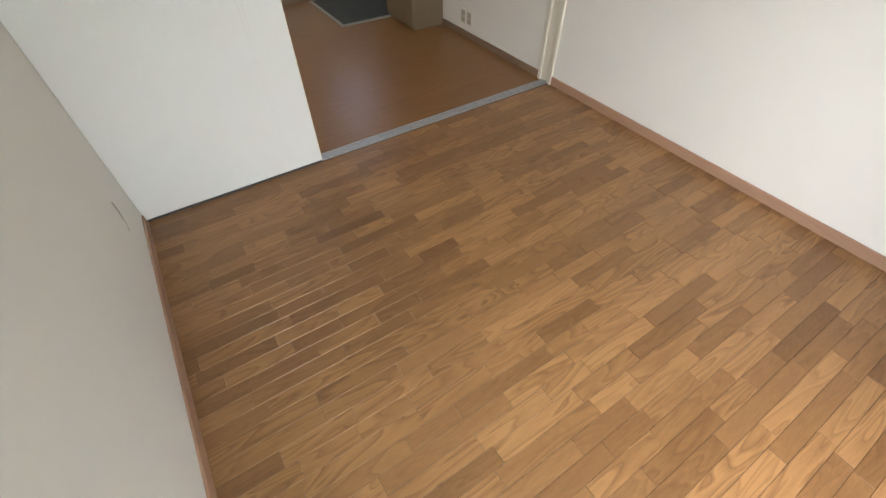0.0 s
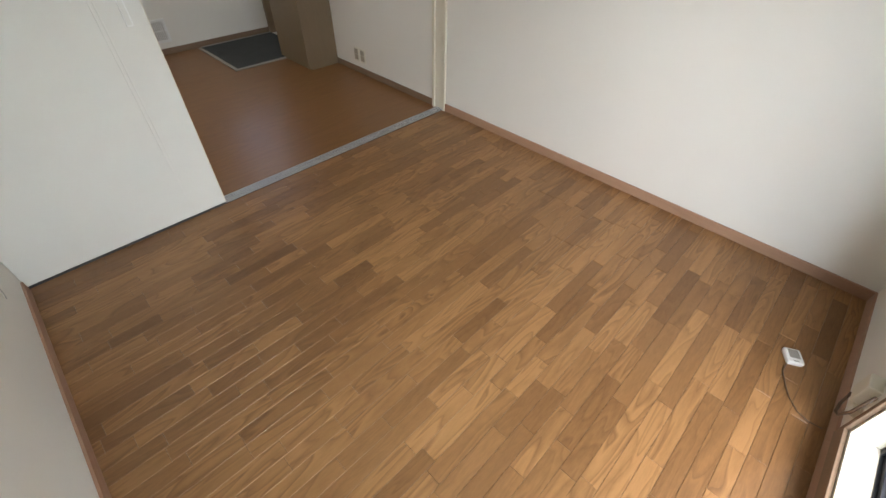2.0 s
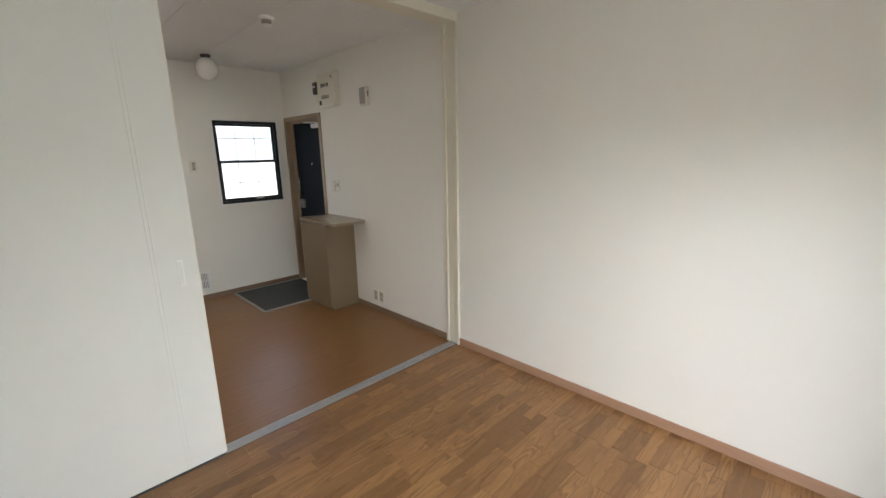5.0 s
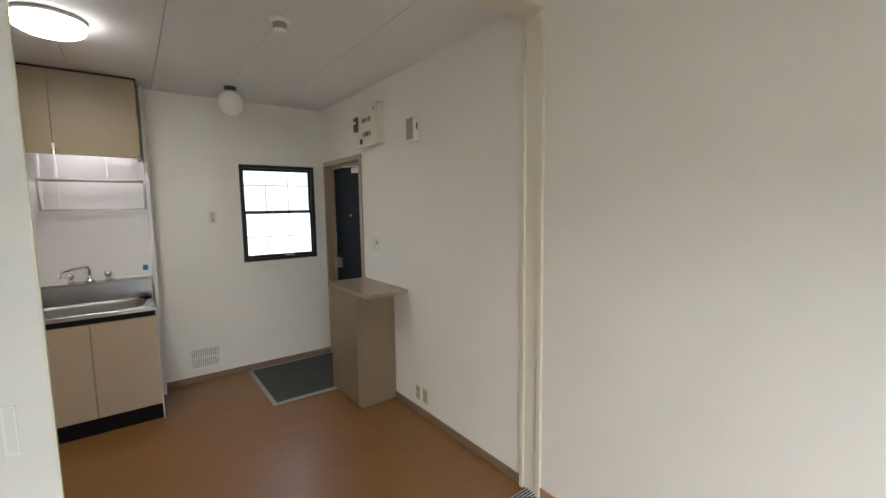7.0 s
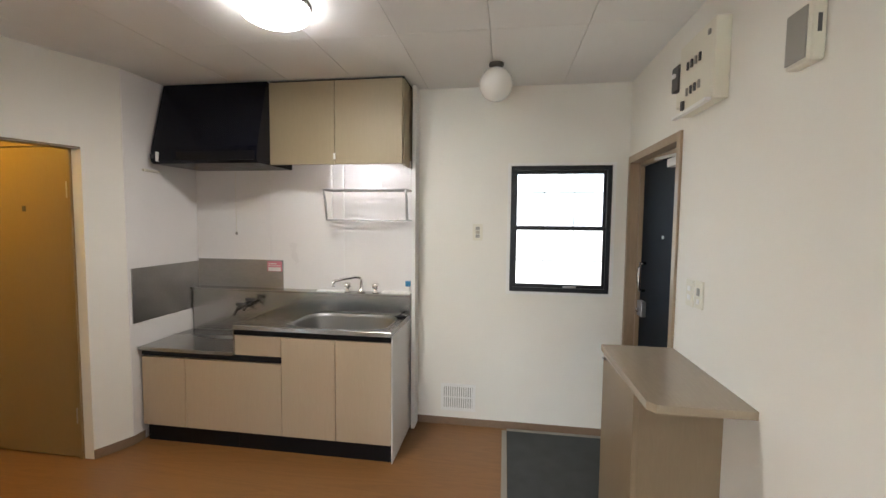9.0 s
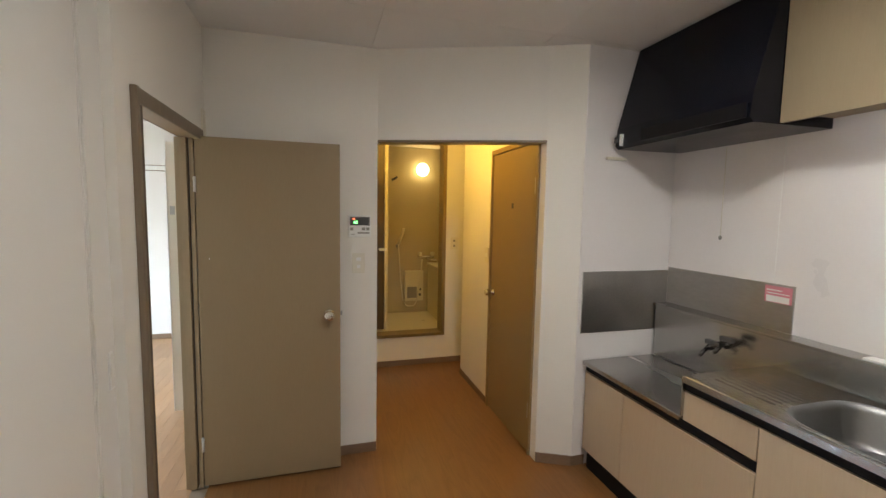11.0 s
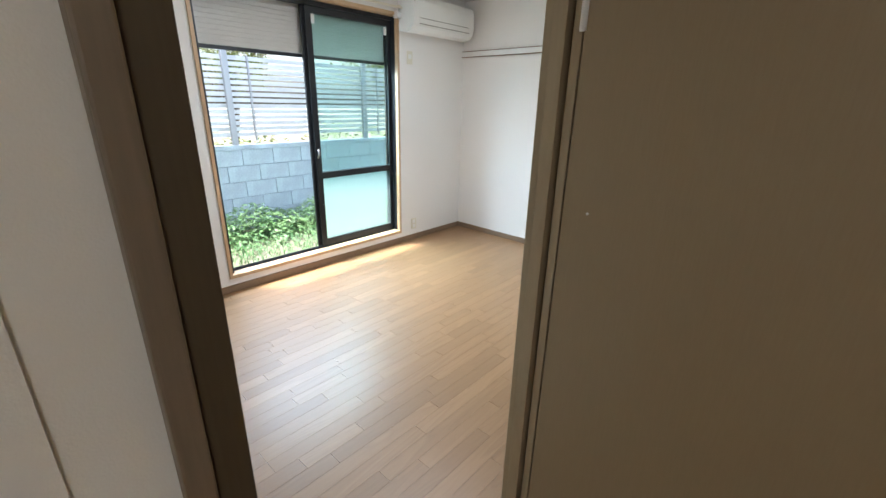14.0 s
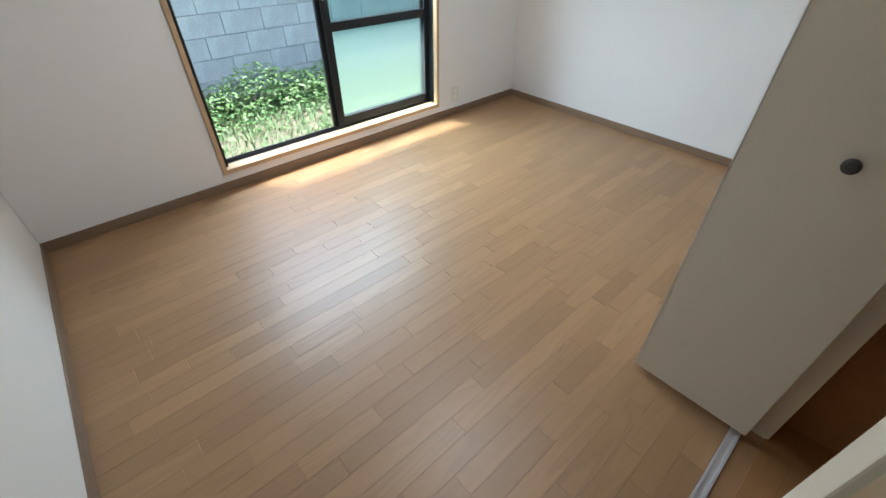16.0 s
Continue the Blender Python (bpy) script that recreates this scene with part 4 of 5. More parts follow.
part("print_panel", boxes((-0.325, -0.220, YW - 0.0078, YW - 0.0068, 1.168, 1.172), (-0.325, -0.255, YW - 0.0078, YW - 0.0068, 1.182, 1.188), (-0.325, -0.220, YW - 0.0078, YW - 0.0068, 1.128, 1.158)), "white", stc)
gt = thing("gas_tap", (-0.44, 4.93, 0.875), "dark chrome double gas tap", "gas tap")
tpart("stem", lathe([(0.022, 0.0), (0.022, -0.008), (0.012, -0.012), (0.012, -0.05)], (-0.44, 4.960, 0.875), "y", 16), "tap_dark", gt)
tpart("body", tube([(-0.475, 4.885, 0.855), (-0.44, 4.885, 0.875), (-0.405, 4.885, 0.895)], 0.016), "tap_dark", gt)
for dx in (-0.04, 0.04):
    tpart("nozzle", tube([(-0.44 + dx, 4.885, 0.875 + dx * 0.5), (-0.44 + dx, 4.85, 0.85 + dx * 0.5), (-0.44 + dx, 4.835, 0.835 + dx * 0.5)], 0.010), "tap_dark", gt)
    tpart("tap_lever", boxes((-0.452 + dx, -0.388 + dx, 4.872, 4.898, 0.894 + dx * 0.5, 0.918 + dx * 0.5), bev=0.004), "ink", gt)
fc = thing("kitchen_faucet", (0.44, 4.98, 0.993), "chrome two-handle faucet with a swan spout on the ledge", "faucet")
tpart("base", lathe([(0.030, 0.0), (0.030, 0.012), (0.016, 0.022), (0.014, 0.05)], (0.46, 4.985, 0.993), "z", 20), "chrome", fc)
tpart("spout", tube([(0.46, 4.985, 1.03), (0.462, 4.98, 1.09)] + [(0.452, 4.97, 1.108), (0.43, 4.94, 1.115), (0.36, 4.86, 1.108), (0.325, 4.82, 1.10), (0.315, 4.808, 1.085), (0.315, 4.806, 1.06)], 0.011, 12), "chrome", fc)
for x in (0.35, 0.57):
    h = tpart("handle", lathe([(0.024, 0.0), (0.022, 0.010), (0.014, 0.020), (0.014, 0.034), (0.026, 0.040), (0.027, 0.066), (0.016, 0.074)], (x, 4.985, 0.993), "z", 16), "chrome", fc)
for x, w, lab in ((0.19, 0.07, "small white soap dish"), (0.30, 0.035, "small white soap holder")):
    sd = thing("soap_dish", (x, 4.97, 0.993), lab + " on the steel ledge", "soap dish")
    tpart("dish", boxes((x - w, x + w, 4.945, 5.005, 0.993, 1.004), bev=0.004), "white", sd)
bb = thing("bottle_cap", (0.805, 5.01, 0.993), "small blue and white plastic piece at the ledge end", "plastic piece")
tpart("base", boxes((0.62, 0.835, 4.965, 5.045, 0.9935, 1.006), bev=0.003), "white", bb)
tpart("cap", boxes((0.790, 0.825, 5.01, 5.04, 1.045, 1.085), bev=0.004), "blue", bb)
tpart("stem", boxes((0.797, 0.818, 5.017, 5.033, 1.006, 1.045)), "white", bb)
dr = thing("sink_stopper", (0.79, 4.90, 0.847), "black rubber sink stopper on the worktop corner", "sink stopper")
tpart("disc", lathe([(0.040, 0.0), (0.042, 0.006), (0.030, 0.012), (0.008, 0.014), (0.008, 0.022)], (0.785, 4.885, 0.847), "z", 24), "kick", dr)

# upper cabinets, hood, rack
UF = 4.745
uc = thing("wall_cabinet", (0.36, 4.9, 1.91), "khaki laminate wall cabinet with two doors", "kitchen cabinet")
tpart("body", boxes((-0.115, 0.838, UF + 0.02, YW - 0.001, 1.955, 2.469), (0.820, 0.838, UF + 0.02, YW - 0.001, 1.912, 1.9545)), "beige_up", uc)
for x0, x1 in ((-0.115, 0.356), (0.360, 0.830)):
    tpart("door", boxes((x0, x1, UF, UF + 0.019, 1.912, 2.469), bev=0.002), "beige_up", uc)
tpart("catch", boxes((0.351, 0.365, UF - 0.008, UF, 1.945, 1.985), bev=0.002), "white", uc)
tpart("top_filler", boxes((-0.115, 0.838, UF + 0.012, YW - 0.001, 2.470, 2.482)), "kick", uc)
hd = thing("range_hood", (-0.49, 4.8, 1.91), "glossy black slanted range hood", "range hood")
hood = bmesh.new()
prof = [(YW - 0.001, 1.912), (4.607, 1.907), (4.587, 1.925), (4.597, 2.02), (4.720, 2.472), (YW - 0.001, 2.472)]
l2 = [hood.verts.new((-0.905, y, z)) for y, z in prof]
r2 = [hood.verts.new((-0.117, y, z)) for y, z in prof]
hood.faces.new(l2)
hood.faces.new(r2[::-1])
for k in range(len(prof)):
    j = (k + 1) % len(prof)
    hood.faces.new((l2[k], r2[k], r2[j], l2[j]))
bmesh.ops.recalc_face_normals(hood, faces=hood.faces)
tpart("canopy", hood, "black", hd)
tpart("lower_panel", boxes((-0.70, -0.13, 4.580, 4.5865, 1.925, 1.985)), "kick", hd)
tpart("switch", boxes((-0.856, -0.845, 4.572, 4.594, 1.920, 1.985), bev=0.003), "white", hd, "white pull switch")
tpart("switch_key", boxes((-0.893, -0.868, 4.568, 4.573, 1.940, 1.970)), "ink", hd)
rk = thing("dish_rack", (0.5, 4.9, 1.65), "two-tier steel dish rack hung under the wall cabinet", "dish rack")
for z, yf in ((1.745, 4.80), (1.535, 4.86)):
    for y in (yf, yf + 0.055, yf + 0.11, yf + 0.16):
        tpart("rod", tube([(0.245, y, z), (0.845, y, z)], 0.006, 8), "alu", rk)
    for x in (0.25, 0.84):
        tpart("cross_rod", tube([(x, yf, z), (x, yf + 0.17, z)], 0.007, 8), "alu", rk)
for x in (0.25, 0.34, 0.62, 0.84):
    tpart("hanger", boxes((x - 0.005, x + 0.005, 4.935, 4.945, 1.53 if x in (0.25, 0.34) else 1.74, 1.955)), "white", rk)
for x in (0.25, 0.84):
    tpart("bracket", tube([(x, 4.80, 1.745), (x, 4.83, 1.66), (x, 4.86, 1.535)], 0.009, 8), "alu", rk)
wh = thing("pull_cord", (-0.58, 5.03, 1.42), "thin beige pull cord hanging from the range hood", "pull cord")
tpart("cord", tube([(-0.58, 5.03, 1.904), (-0.581, 5.031, 1.65), (-0.58, 5.03, 1.43)], 0.0016, 6), "ivory", wh)
tpart("bead", lathe([(0.002, 0.012), (0.008, 0.006), (0.009, -0.004), (0.004, -0.012)], (-0.58, 5.03, 1.42), "z", 12), "grey", wh)
# unseen lamp added to brighten the wall under the cabinet
ul = thing("under_cabinet_fill", (0.50, UF + 0.06, 1.945), "unseen slim fill lamp added under the wall cabinet, switched on", "lamp")
tpart("housing", boxes((0.22, 0.80, UF + 0.025, UF + 0.095, 1.943, 1.955), bev=0.003), "white", ul)
tpart("tube", tube([(0.25, UF + 0.055, 1.934), (0.77, UF + 0.055, 1.934)], 0.010, 10), "fill_u", ul, "glowing fill tube, added to light the panel wall")
gh = thing("gas_alarm_bracket", (-0.94, 4.62, 1.86), "small ivory bracket on the side wall", "bracket")
tpart("plate", boxes((-0.940, -0.920, 4.55, 4.68, 1.852, 1.868), bev=0.003), "ivory", gh)

# ---- water heater remote ----
rm = thing("heater_remote", (-1.40, 3.18, 1.44), "white water heater remote showing 40 in green", "remote panel")
tpart("body", boxes((-1.40, -1.380, 3.112, 3.246, 1.372, 1.505), bev=0.004), "white", rm)
scr = tpart("screen", boxes((-1.3805, -1.3785, 3.120, 3.238, 1.442, 1.493)), "ink", rm)
for y0, y1 in ((3.196, 3.214), (3.219, 3.234)):
    for z0 in (1.447, 1.470):
        tpart("button", boxes((-1.380, -1.3765, y0 + 0.012, y1 + 0.004, z0, z0 + 0.016), bev=0.001), "grey", rm) if y0 > 3.2 else None
for y0, w in ((3.122, 0.018), (3.190, 0.020), (3.215, 0.020)):
    tpart("button", boxes((-1.380, -1.3775, y0, y0 + w, 1.412, 1.430), bev=0.001), "grey", rm)
tpart("caption", boxes((-1.380, -1.3788, 3.125, 3.150, 1.386, 1.390), (-1.380, -1.3788, 3.165, 3.235, 1.392, 1.402)), "grey", rm)
tpart("red_light", boxes((-1.3785, -1.3775, 3.135, 3.150, 1.478, 1.483)), "led_red", rm)


def lettering(name, text, size, m, material, parent):
    cu = bpy.data.curves.new(name, "FONT")
    cu.body, cu.size, cu.extrude = text, size, 0.0003
    tmp = bpy.data.objects.new(name + "_outline", cu)
    scene.collection.objects.link(tmp)
    bpy.context.view_layer.update()
    me = bpy.data.meshes.new_from_object(tmp.evaluated_get(bpy.context.evaluated_depsgraph_get()))
    bpy.data.objects.remove(tmp)
    me.transform(m)
    me.materials.clear()
    me.materials.append(M[material])
    ob = new(name, me)
    ob.parent = parent
    return ob


lettering("digits", "40", 0.026, Matrix.Translation(Vector((-1.3778, 3.140, 1.452)) - Vector((-1.40, 3.18, 1.44))) @ pose(0, 0, 0, 90, 0, 90), "led_green", rm)

# ---- door to the bedroom ----
d2 = tagged(obj("door_2", boxes((-1.297, -1.254, 2.268, 2.300, 0, 1.885), (-1.297, -1.267, 2.309, 2.329, 0, 1.885), (-1.297, -0.532, 2.268, 2.335, 1.886, 1.914), (-1.255, -0.532, 2.336, 2.362, 1.878, 1.914), bev=0.002), "jamb_tan"), "tan wooden door frame with a brown flush door standing open", "door", "", "structure")
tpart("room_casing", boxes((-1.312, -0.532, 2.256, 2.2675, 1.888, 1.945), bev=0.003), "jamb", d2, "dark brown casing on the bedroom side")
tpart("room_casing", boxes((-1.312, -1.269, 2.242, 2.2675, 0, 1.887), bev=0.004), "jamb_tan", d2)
tpart("side_jamb", boxes((-0.5485, -0.5315, 2.344, 2.3525, 0, 1.877), (-0.5485, -0.5125, 2.3527, 2.367, 0, 1.877), bev=0.002), "jamb", d2, "taupe side jamb, darkened for its unlit face")
tpart("outer_casing", boxes((-0.512, -0.486, 2.3525, 2.374, 0, 1.932), (-1.310, -1.252, 2.3625, 2.370, 1.897, 1.932), (-1.252, -0.512, 2.3625, 2.370, 1.878, 1.932), bev=0.003), "frame_door", d2, "dark taupe casing")
tpart("strike_plate", boxes((-0.5515, -0.5483, 2.346, 2.356, 0.915, 0.985)), "ink", d2)
bl = thing("door_leaf", (-1.28, 2.37, 0.01), "brown flush wooden door standing open against the wall", "door")
tpart("panel", boxes((-1.297, -1.260, 2.336, 3.058, 0.012, 1.895), bev=0.002), "door", bl)
# black strip added for the shaded gap between jamb and leaf
tpart("edge_or_gap_strip", boxes((-1.296, -1.285, 2.3005, 2.3085, 0.012, 1.888)), "ink", bl)
for z in (0.25, 1.65):
    tpart("hinge", lathe([(0.007, -0.04), (0.007, 0.04)], (-1.259, 2.3335, z), "z", 12), "white", bl)
rose = tpart("rose", lathe([(0.030, 0.0), (0.030, 0.006), (0.014, 0.010), (0.013, 0.028)], (-1.260, 2.996, 0.936), "x", 24), "chrome", bl)
tpart("knob", lathe([(0.014, 0.0), (0.026, 0.008), (0.030, 0.022), (0.026, 0.036), (0.012, 0.041)], (-1.234, 2.996, 0.936), "x", 24), "chrome", bl)
tpart("latch", boxes((-1.290, -1.274, 3.058, 3.070, 0.925, 0.947), bev=0.002), "steel_dull", bl)
tpart("paint_chip", lathe([(0.0032, 0.0), (0.0032, 0.0005)], (-1.2598, 2.392, 1.263), "x", 10), "white", bl)

# ---- washroom: toilet door, lamp, bath door ----
d3 = tagged(obj("door_3", boxes((-1.828, -1.805, 4.205, 4.30, 0, 2.0), (-1.125, -1.102, 4.205, 4.30, 0, 2.0), (-1.805, -1.125, 4.205, 4.30, 1.965, 2.0), bev=0.002), "door_toilet"), "ochre flush toilet door in a matching frame, closed", "door", "", "structure")
tl = tpart("door_leaf", boxes((-1.803, -1.127, 4.216, 4.250, 0.008, 1.962), bev=0.002), "door_toilet", d3)
for z in (0.28, 1.70):
    tpart("hinge", boxes((-1.140, -1.129, 4.208, 4.217, z - 0.05, z + 0.05), bev=0.002), "steel_dull", tl)
tpart("knob", lathe([(0.026, 0.0), (0.026, -0.006), (0.012, -0.010), (0.012, -0.035), (0.024, -0.042), (0.026, -0.060), (0.012, -0.068)], (-1.750, 4.216, 0.93), "y", 20), "chrome", tl)
tpart("door_tag", boxes((-1.47, -1.445, 4.213, 4.2165, 1.565, 1.600), bev=0.001), "ink", tl)
wl = thing("washroom_lamp", (-1.95, 3.70, CEIL), "small warm washroom ceiling lamp, switched on", "ceiling lamp")
tpart("holder", lathe([(0.055, -0.001), (0.055, -0.02), (0.035, -0.05)], (-1.95, 3.70, CEIL), "z", 20), "white", wl)
tpart("bulb", lathe([(0.02, -0.05), (0.045, -0.08), (0.05, -0.11), (0.03, -0.145), (0.004, -0.155)], (-1.95, 3.70, CEIL), "z", 20), "lamp_y", wl)
d4 = tagged(obj("door_4", boxes((-2.965, -2.812, 3.40, 3.43, 0.29, 2.235), (-2.965, -2.812, 4.11, 4.145, 0.29, 2.235), (-2.965, -2.812, 3.43, 4.11, 0.29, 0.32), (-2.965, -2.812, 3.43, 4.11, 2.205, 2.235), bev=0.003), "bath_frame"), "brown-framed bath doorway with its folding door open", "door", "", "structure")
bd = tpart("door_leaf", boxes((-3.030, -3.006, 3.432, 3.556, 0.33, 2.19), (-3.060, -3.036, 3.432, 3.556, 0.33, 2.19), bev=0.002), "bath_leaf", d4, "dark brown bath door leaf folded against the frame")
tpart("door_edge", boxes((-3.064, -2.990, 3.557, 3.590, 0.33, 2.19), bev=0.003), "bath_white", bd)
tpart("handle", boxes((-2.990, -2.960, 3.50, 3.575, 1.14, 1.165), bev=0.003), "white", bd)
blp = thing("bath_lamp", (-3.93, 4.14, 2.05), "round glowing bath wall lamp", "wall lamp")
tpart("holder", lathe([(0.06, 0.0), (0.06, 0.03)], (-3.929, 4.14, 2.05), "x", 24), "bath_white", blp)
tpart("globe", lathe([(0.045, 0.03), (0.072, 0.045), (0.080, 0.07), (0.068, 0.10), (0.036, 0.118), (0.005, 0.122)], (-3.929, 4.14, 2.05), "x", 28), "lamp_y", blp)
tb = thing("bathtub", (-3.47, 4.6, 0.27), "cream plastic bathtub behind the bath door", "bathtub")
tpart("apron", boxes((-3.925, -3.06, 4.24, 4.275, 0.272, 0.86), bev=0.004), "bath_white", tb)
tpart("rim", boxes((-3.925, -3.06, 4.225, 4.33, 0.862, 0.90), (-3.925, -3.06, 4.96, 5.05, 0.862, 0.90), (-3.925, -3.83, 4.33, 4.96, 0.862, 0.90), (-3.155, -3.06, 4.33, 4.96, 0.862, 0.90), bev=0.006), "bath_white", tb)
tpart("basin", boxes((-3.83, -3.155, 4.33, 4.96, 0.40, 0.42)), "bath_white", tb)
ht = thing("bath_heater", (-3.93, 4.05, 0.62), "white bath heater control box", "bath heater")
tpart("body", boxes((-3.928, -3.88, 3.94, 4.175, 0.42, 0.80), bev=0.008), "bath_white", ht)
tpart("panel", boxes((-3.88, -3.876, 3.97, 4.09, 0.46, 0.60)), "grey", ht)
for z in (0.50, 0.57):
    tpart("knob", lathe([(0.016, 0.0), (0.014, 0.014)], (-3.88, 4.13, z), "x", 14), "ink", ht)
bf = thing("bath_faucet", (-3.93, 4.2, 0.98), "brass-toned chrome two-handle bath faucet", "faucet")
tpart("bar", tube([(-3.86, 4.10, 0.98), (-3.86, 4.30, 0.98)], 0.016), "chrome", bf)
for y in (4.12, 4.28):
    tpart("inlet", tube([(-3.928, y, 0.98), (-3.86, y, 0.98)], 0.012), "chrome", bf)
    tpart("handle", lathe([(0.018, 0.0), (0.026, 0.02), (0.026, 0.045), (0.012, 0.05)], (-3.86, y, 0.99), "z", 14), "bath_white", bf)
tpart("spout", tube([(-3.86, 4.20, 0.97), (-3.80, 4.22, 0.95), (-3.72, 4.30, 0.95)], 0.010), "chrome", bf)
sw = thing("shower", (-3.93, 3.90, 1.25), "cream hand shower with a hanging hose", "shower")
tpart("head", tube([(-3.88, 3.92, 1.33), (-3.87, 3.90, 1.27), (-3.90, 3.86, 1.14)], 0.018), "bath_white", sw)
tpart("holder", boxes((-3.928, -3.88, 3.83, 3.87, 1.09, 1.13), bev=0.004), "grey", sw)
hose = [(-3.90, 3.86, 1.13)] + [(-3.86, 3.85 + 0.30 * k / 10, 0.36 + 0.75 * (k / 5 - 1) ** 4 * (1 if k < 5 else 0.78)) for k in range(11)]
tpart("hose", tube(hose, 0.008, 8), "bath_white", sw)
hk = thing("shower_hook", (-3.93, 3.80, 1.93), "dark shower hook high on the bath wall", "hook")
tpart("arm", tube([(-3.928, 3.78, 1.92), (-3.86, 3.80, 1.93), (-3.82, 3.815, 1.945)], 0.014), "ink", hk)
dm = thing("door_stopper", (-2.84, 3.42, 0.0), "small grey rubber door stopper on the floor", "door stopper")
tpart("wedge", boxes((-2.78, -2.70, 3.36, 3.40, 0.0, 0.025), bev=0.006), "grey", dm)

# ---- bedroom ----
w3 = tagged(obj("window_3", boxes((-3.358, -1.540, -0.545, -0.530, 0.112, 0.140), (-3.358, -1.540, -0.545, -0.530, 2.226, 2.252), (-3.358, -3.334, -0.545, -0.530, 0.140, 2.226), (-1.564, -1.540, -0.545, -0.530, 0.140, 2.226), bev=0.002), "frame_win"), "tall black sliding window in a tan wooden surround, half open", "window", "", "structure")
tpart("window_lining", boxes((-3.34, -1.555, -0.612, -0.545, 0.120, 0.140), (-3.345, -3.336, -0.572, -0.545, 0.140, 2.226), (-1.568, -1.550, -0.572, -0.545, 0.140, 2.226), (-3.33, -1.568, -0.612, -0.545, 2.222, 2.240)), "frame_win", w3)
tpart("window_track", boxes((-3.39, -1.555, -0.700, -0.612, 0.118, 0.140), (-3.36, -1.568, -0.640, -0.635, 0.140, 0.152), (-3.36, -1.568, -0.666, -0.661, 0.140, 0.152), (-3.39, -3.336, -0.700, -0.573, 0.140, 2.222), (-1.590, -1.556, -0.700, -0.573, 0.140, 2.222), (-3.36, -1.598, -0.700, -0.612, 2.190, 2.222)), "sash", w3, "black aluminium outer frame")
RAILS = [(0.150, 0.212), (0.790, 0.846), (2.140, 2.190)]
sA = tpart("sash", sash_frame(bmesh.new(), -3.355, -2.445, -0.656, -0.636, 0.150, 2.190, 0.055, RAILS), "sash", w3)
sB = tpart("sash", sash_frame(bmesh.new(), -3.345, -2.420, -0.688, -0.666, 0.150, 2.190, 0.055, RAILS), "sash", w3)
for s, yy in ((sA, -0.646), (sB, -0.677)):
    g = tpart("lower_pane", boxes((-3.30, -2.49, yy - 0.002, yy + 0.002, 0.212, 0.790)), "frost_green", s, "frosted green lower pane")
    g.visible_shadow = False
    g = tpart("upper_pane", boxes((-3.30, -2.49, yy - 0.002, yy + 0.002, 0.846, 2.140)), "clear", s)
    g.visible_shadow = False
tpart("crescent_lock", tube([(-2.465, -0.636, 0.98), (-2.465, -0.617, 1.01), (-2.465, -0.617, 1.06)], 0.009), "steel_dull", sA)
for x in (-3.27, -2.51):
    tpart("stopper", boxes((x - 0.015, x + 0.015, -0.636, -0.632, 2.06, 2.13)), "white", sA)
sh2 = thing("roller_shutter", (-2.45, -0.735, 1.80), "half-lowered grey slatted roller shutter outside the window", "shutter")
for k in range(13):
    z = 1.835 + 0.033 * k
    tpart("slat", boxes((-3.36, -1.57, -0.747, -0.735, z, z + 0.0325), bev=0.002), "shutter", sh2)
tpart("bottom_rail", boxes((-3.36, -1.57, -0.751, -0.731, 1.805, 1.833), bev=0.003), "sash", sh2)
for x in (-3.385, -1.545):
    tpart("guide_rail", boxes((x - 0.012, x + 0.012, -0.757, -0.725, 0.0, 2.26)), "sash", sh2)
tpart("shutter_case", boxes((-3.42, -1.51, -0.84, -0.68, 2.26, 2.53), bev=0.01), "shutter", sh2)
ac = thing("air_conditioner", (-3.8, -0.45, 2.05), "white wall-mounted air conditioner", "air conditioner")
acb = bmesh.new()
prof = [(-0.544, 2.395), (-0.392, 2.395), (-0.347, 2.380), (-0.327, 2.335), (-0.322, 2.195), (-0.337, 2.135), (-0.372, 2.100), (-0.452, 2.085), (-0.544, 2.105)]
a2 = [acb.verts.new((-4.215, y, z)) for y, z in prof]
b2 = [acb.verts.new((-3.355, y, z)) for y, z in prof]
acb.faces.new(a2)
acb.faces.new(b2[::-1])
for k in range(len(prof)):
    j = (k + 1) % len(prof)
    acb.faces.new((a2[k], b2[k], b2[j], a2[j]))
bmesh.ops.recalc_face_normals(acb, faces=acb.faces)
tpart("body", acb, "white", ac)
tpart("louver", boxes((-4.14, -3.43, -0.3265, -0.3205, 2.157, 2.195), bev=0.002), "white", ac)
tpart("air_slot", boxes((-4.14, -3.43, -0.326, -0.3215, 2.196, 2.202), (-4.14, -3.43, -0.328, -0.3225, 2.149, 2.155)), "grey", ac)
tpart("pipe_cover", boxes((-3.355, -3.30, -0.544, -0.492, 2.20, 2.25), bev=0.006), "white", ac)
vb = thing("air_vent", (-2.47, -0.545, 2.38), "ivory ventilation flap above the window", "vent")
tpart("frame", boxes((-2.60, -2.34, -0.545, -0.527, 2.325, 2.445), bev=0.003), "ivory", vb)
tpart("flap", boxes((-2.58, -2.485, -0.527, -0.523, 2.343, 2.427), (-2.469, -2.36, -0.527, -0.523, 2.343, 2.427)), "grey", vb)
tpart("tab", boxes((-2.483, -2.457, -0.527, -0.514, 2.355, 2.415), bev=0.003), "ivory", vb)
cr = thing("curtain_rail", (-2.45, -0.545, 2.28), "thin cream curtain rail above the window", "curtain rail")
tpart("rail", boxes((-3.42, -1.47, -0.494, -0.478, 2.275, 2.292), bev=0.002), "cream", cr)
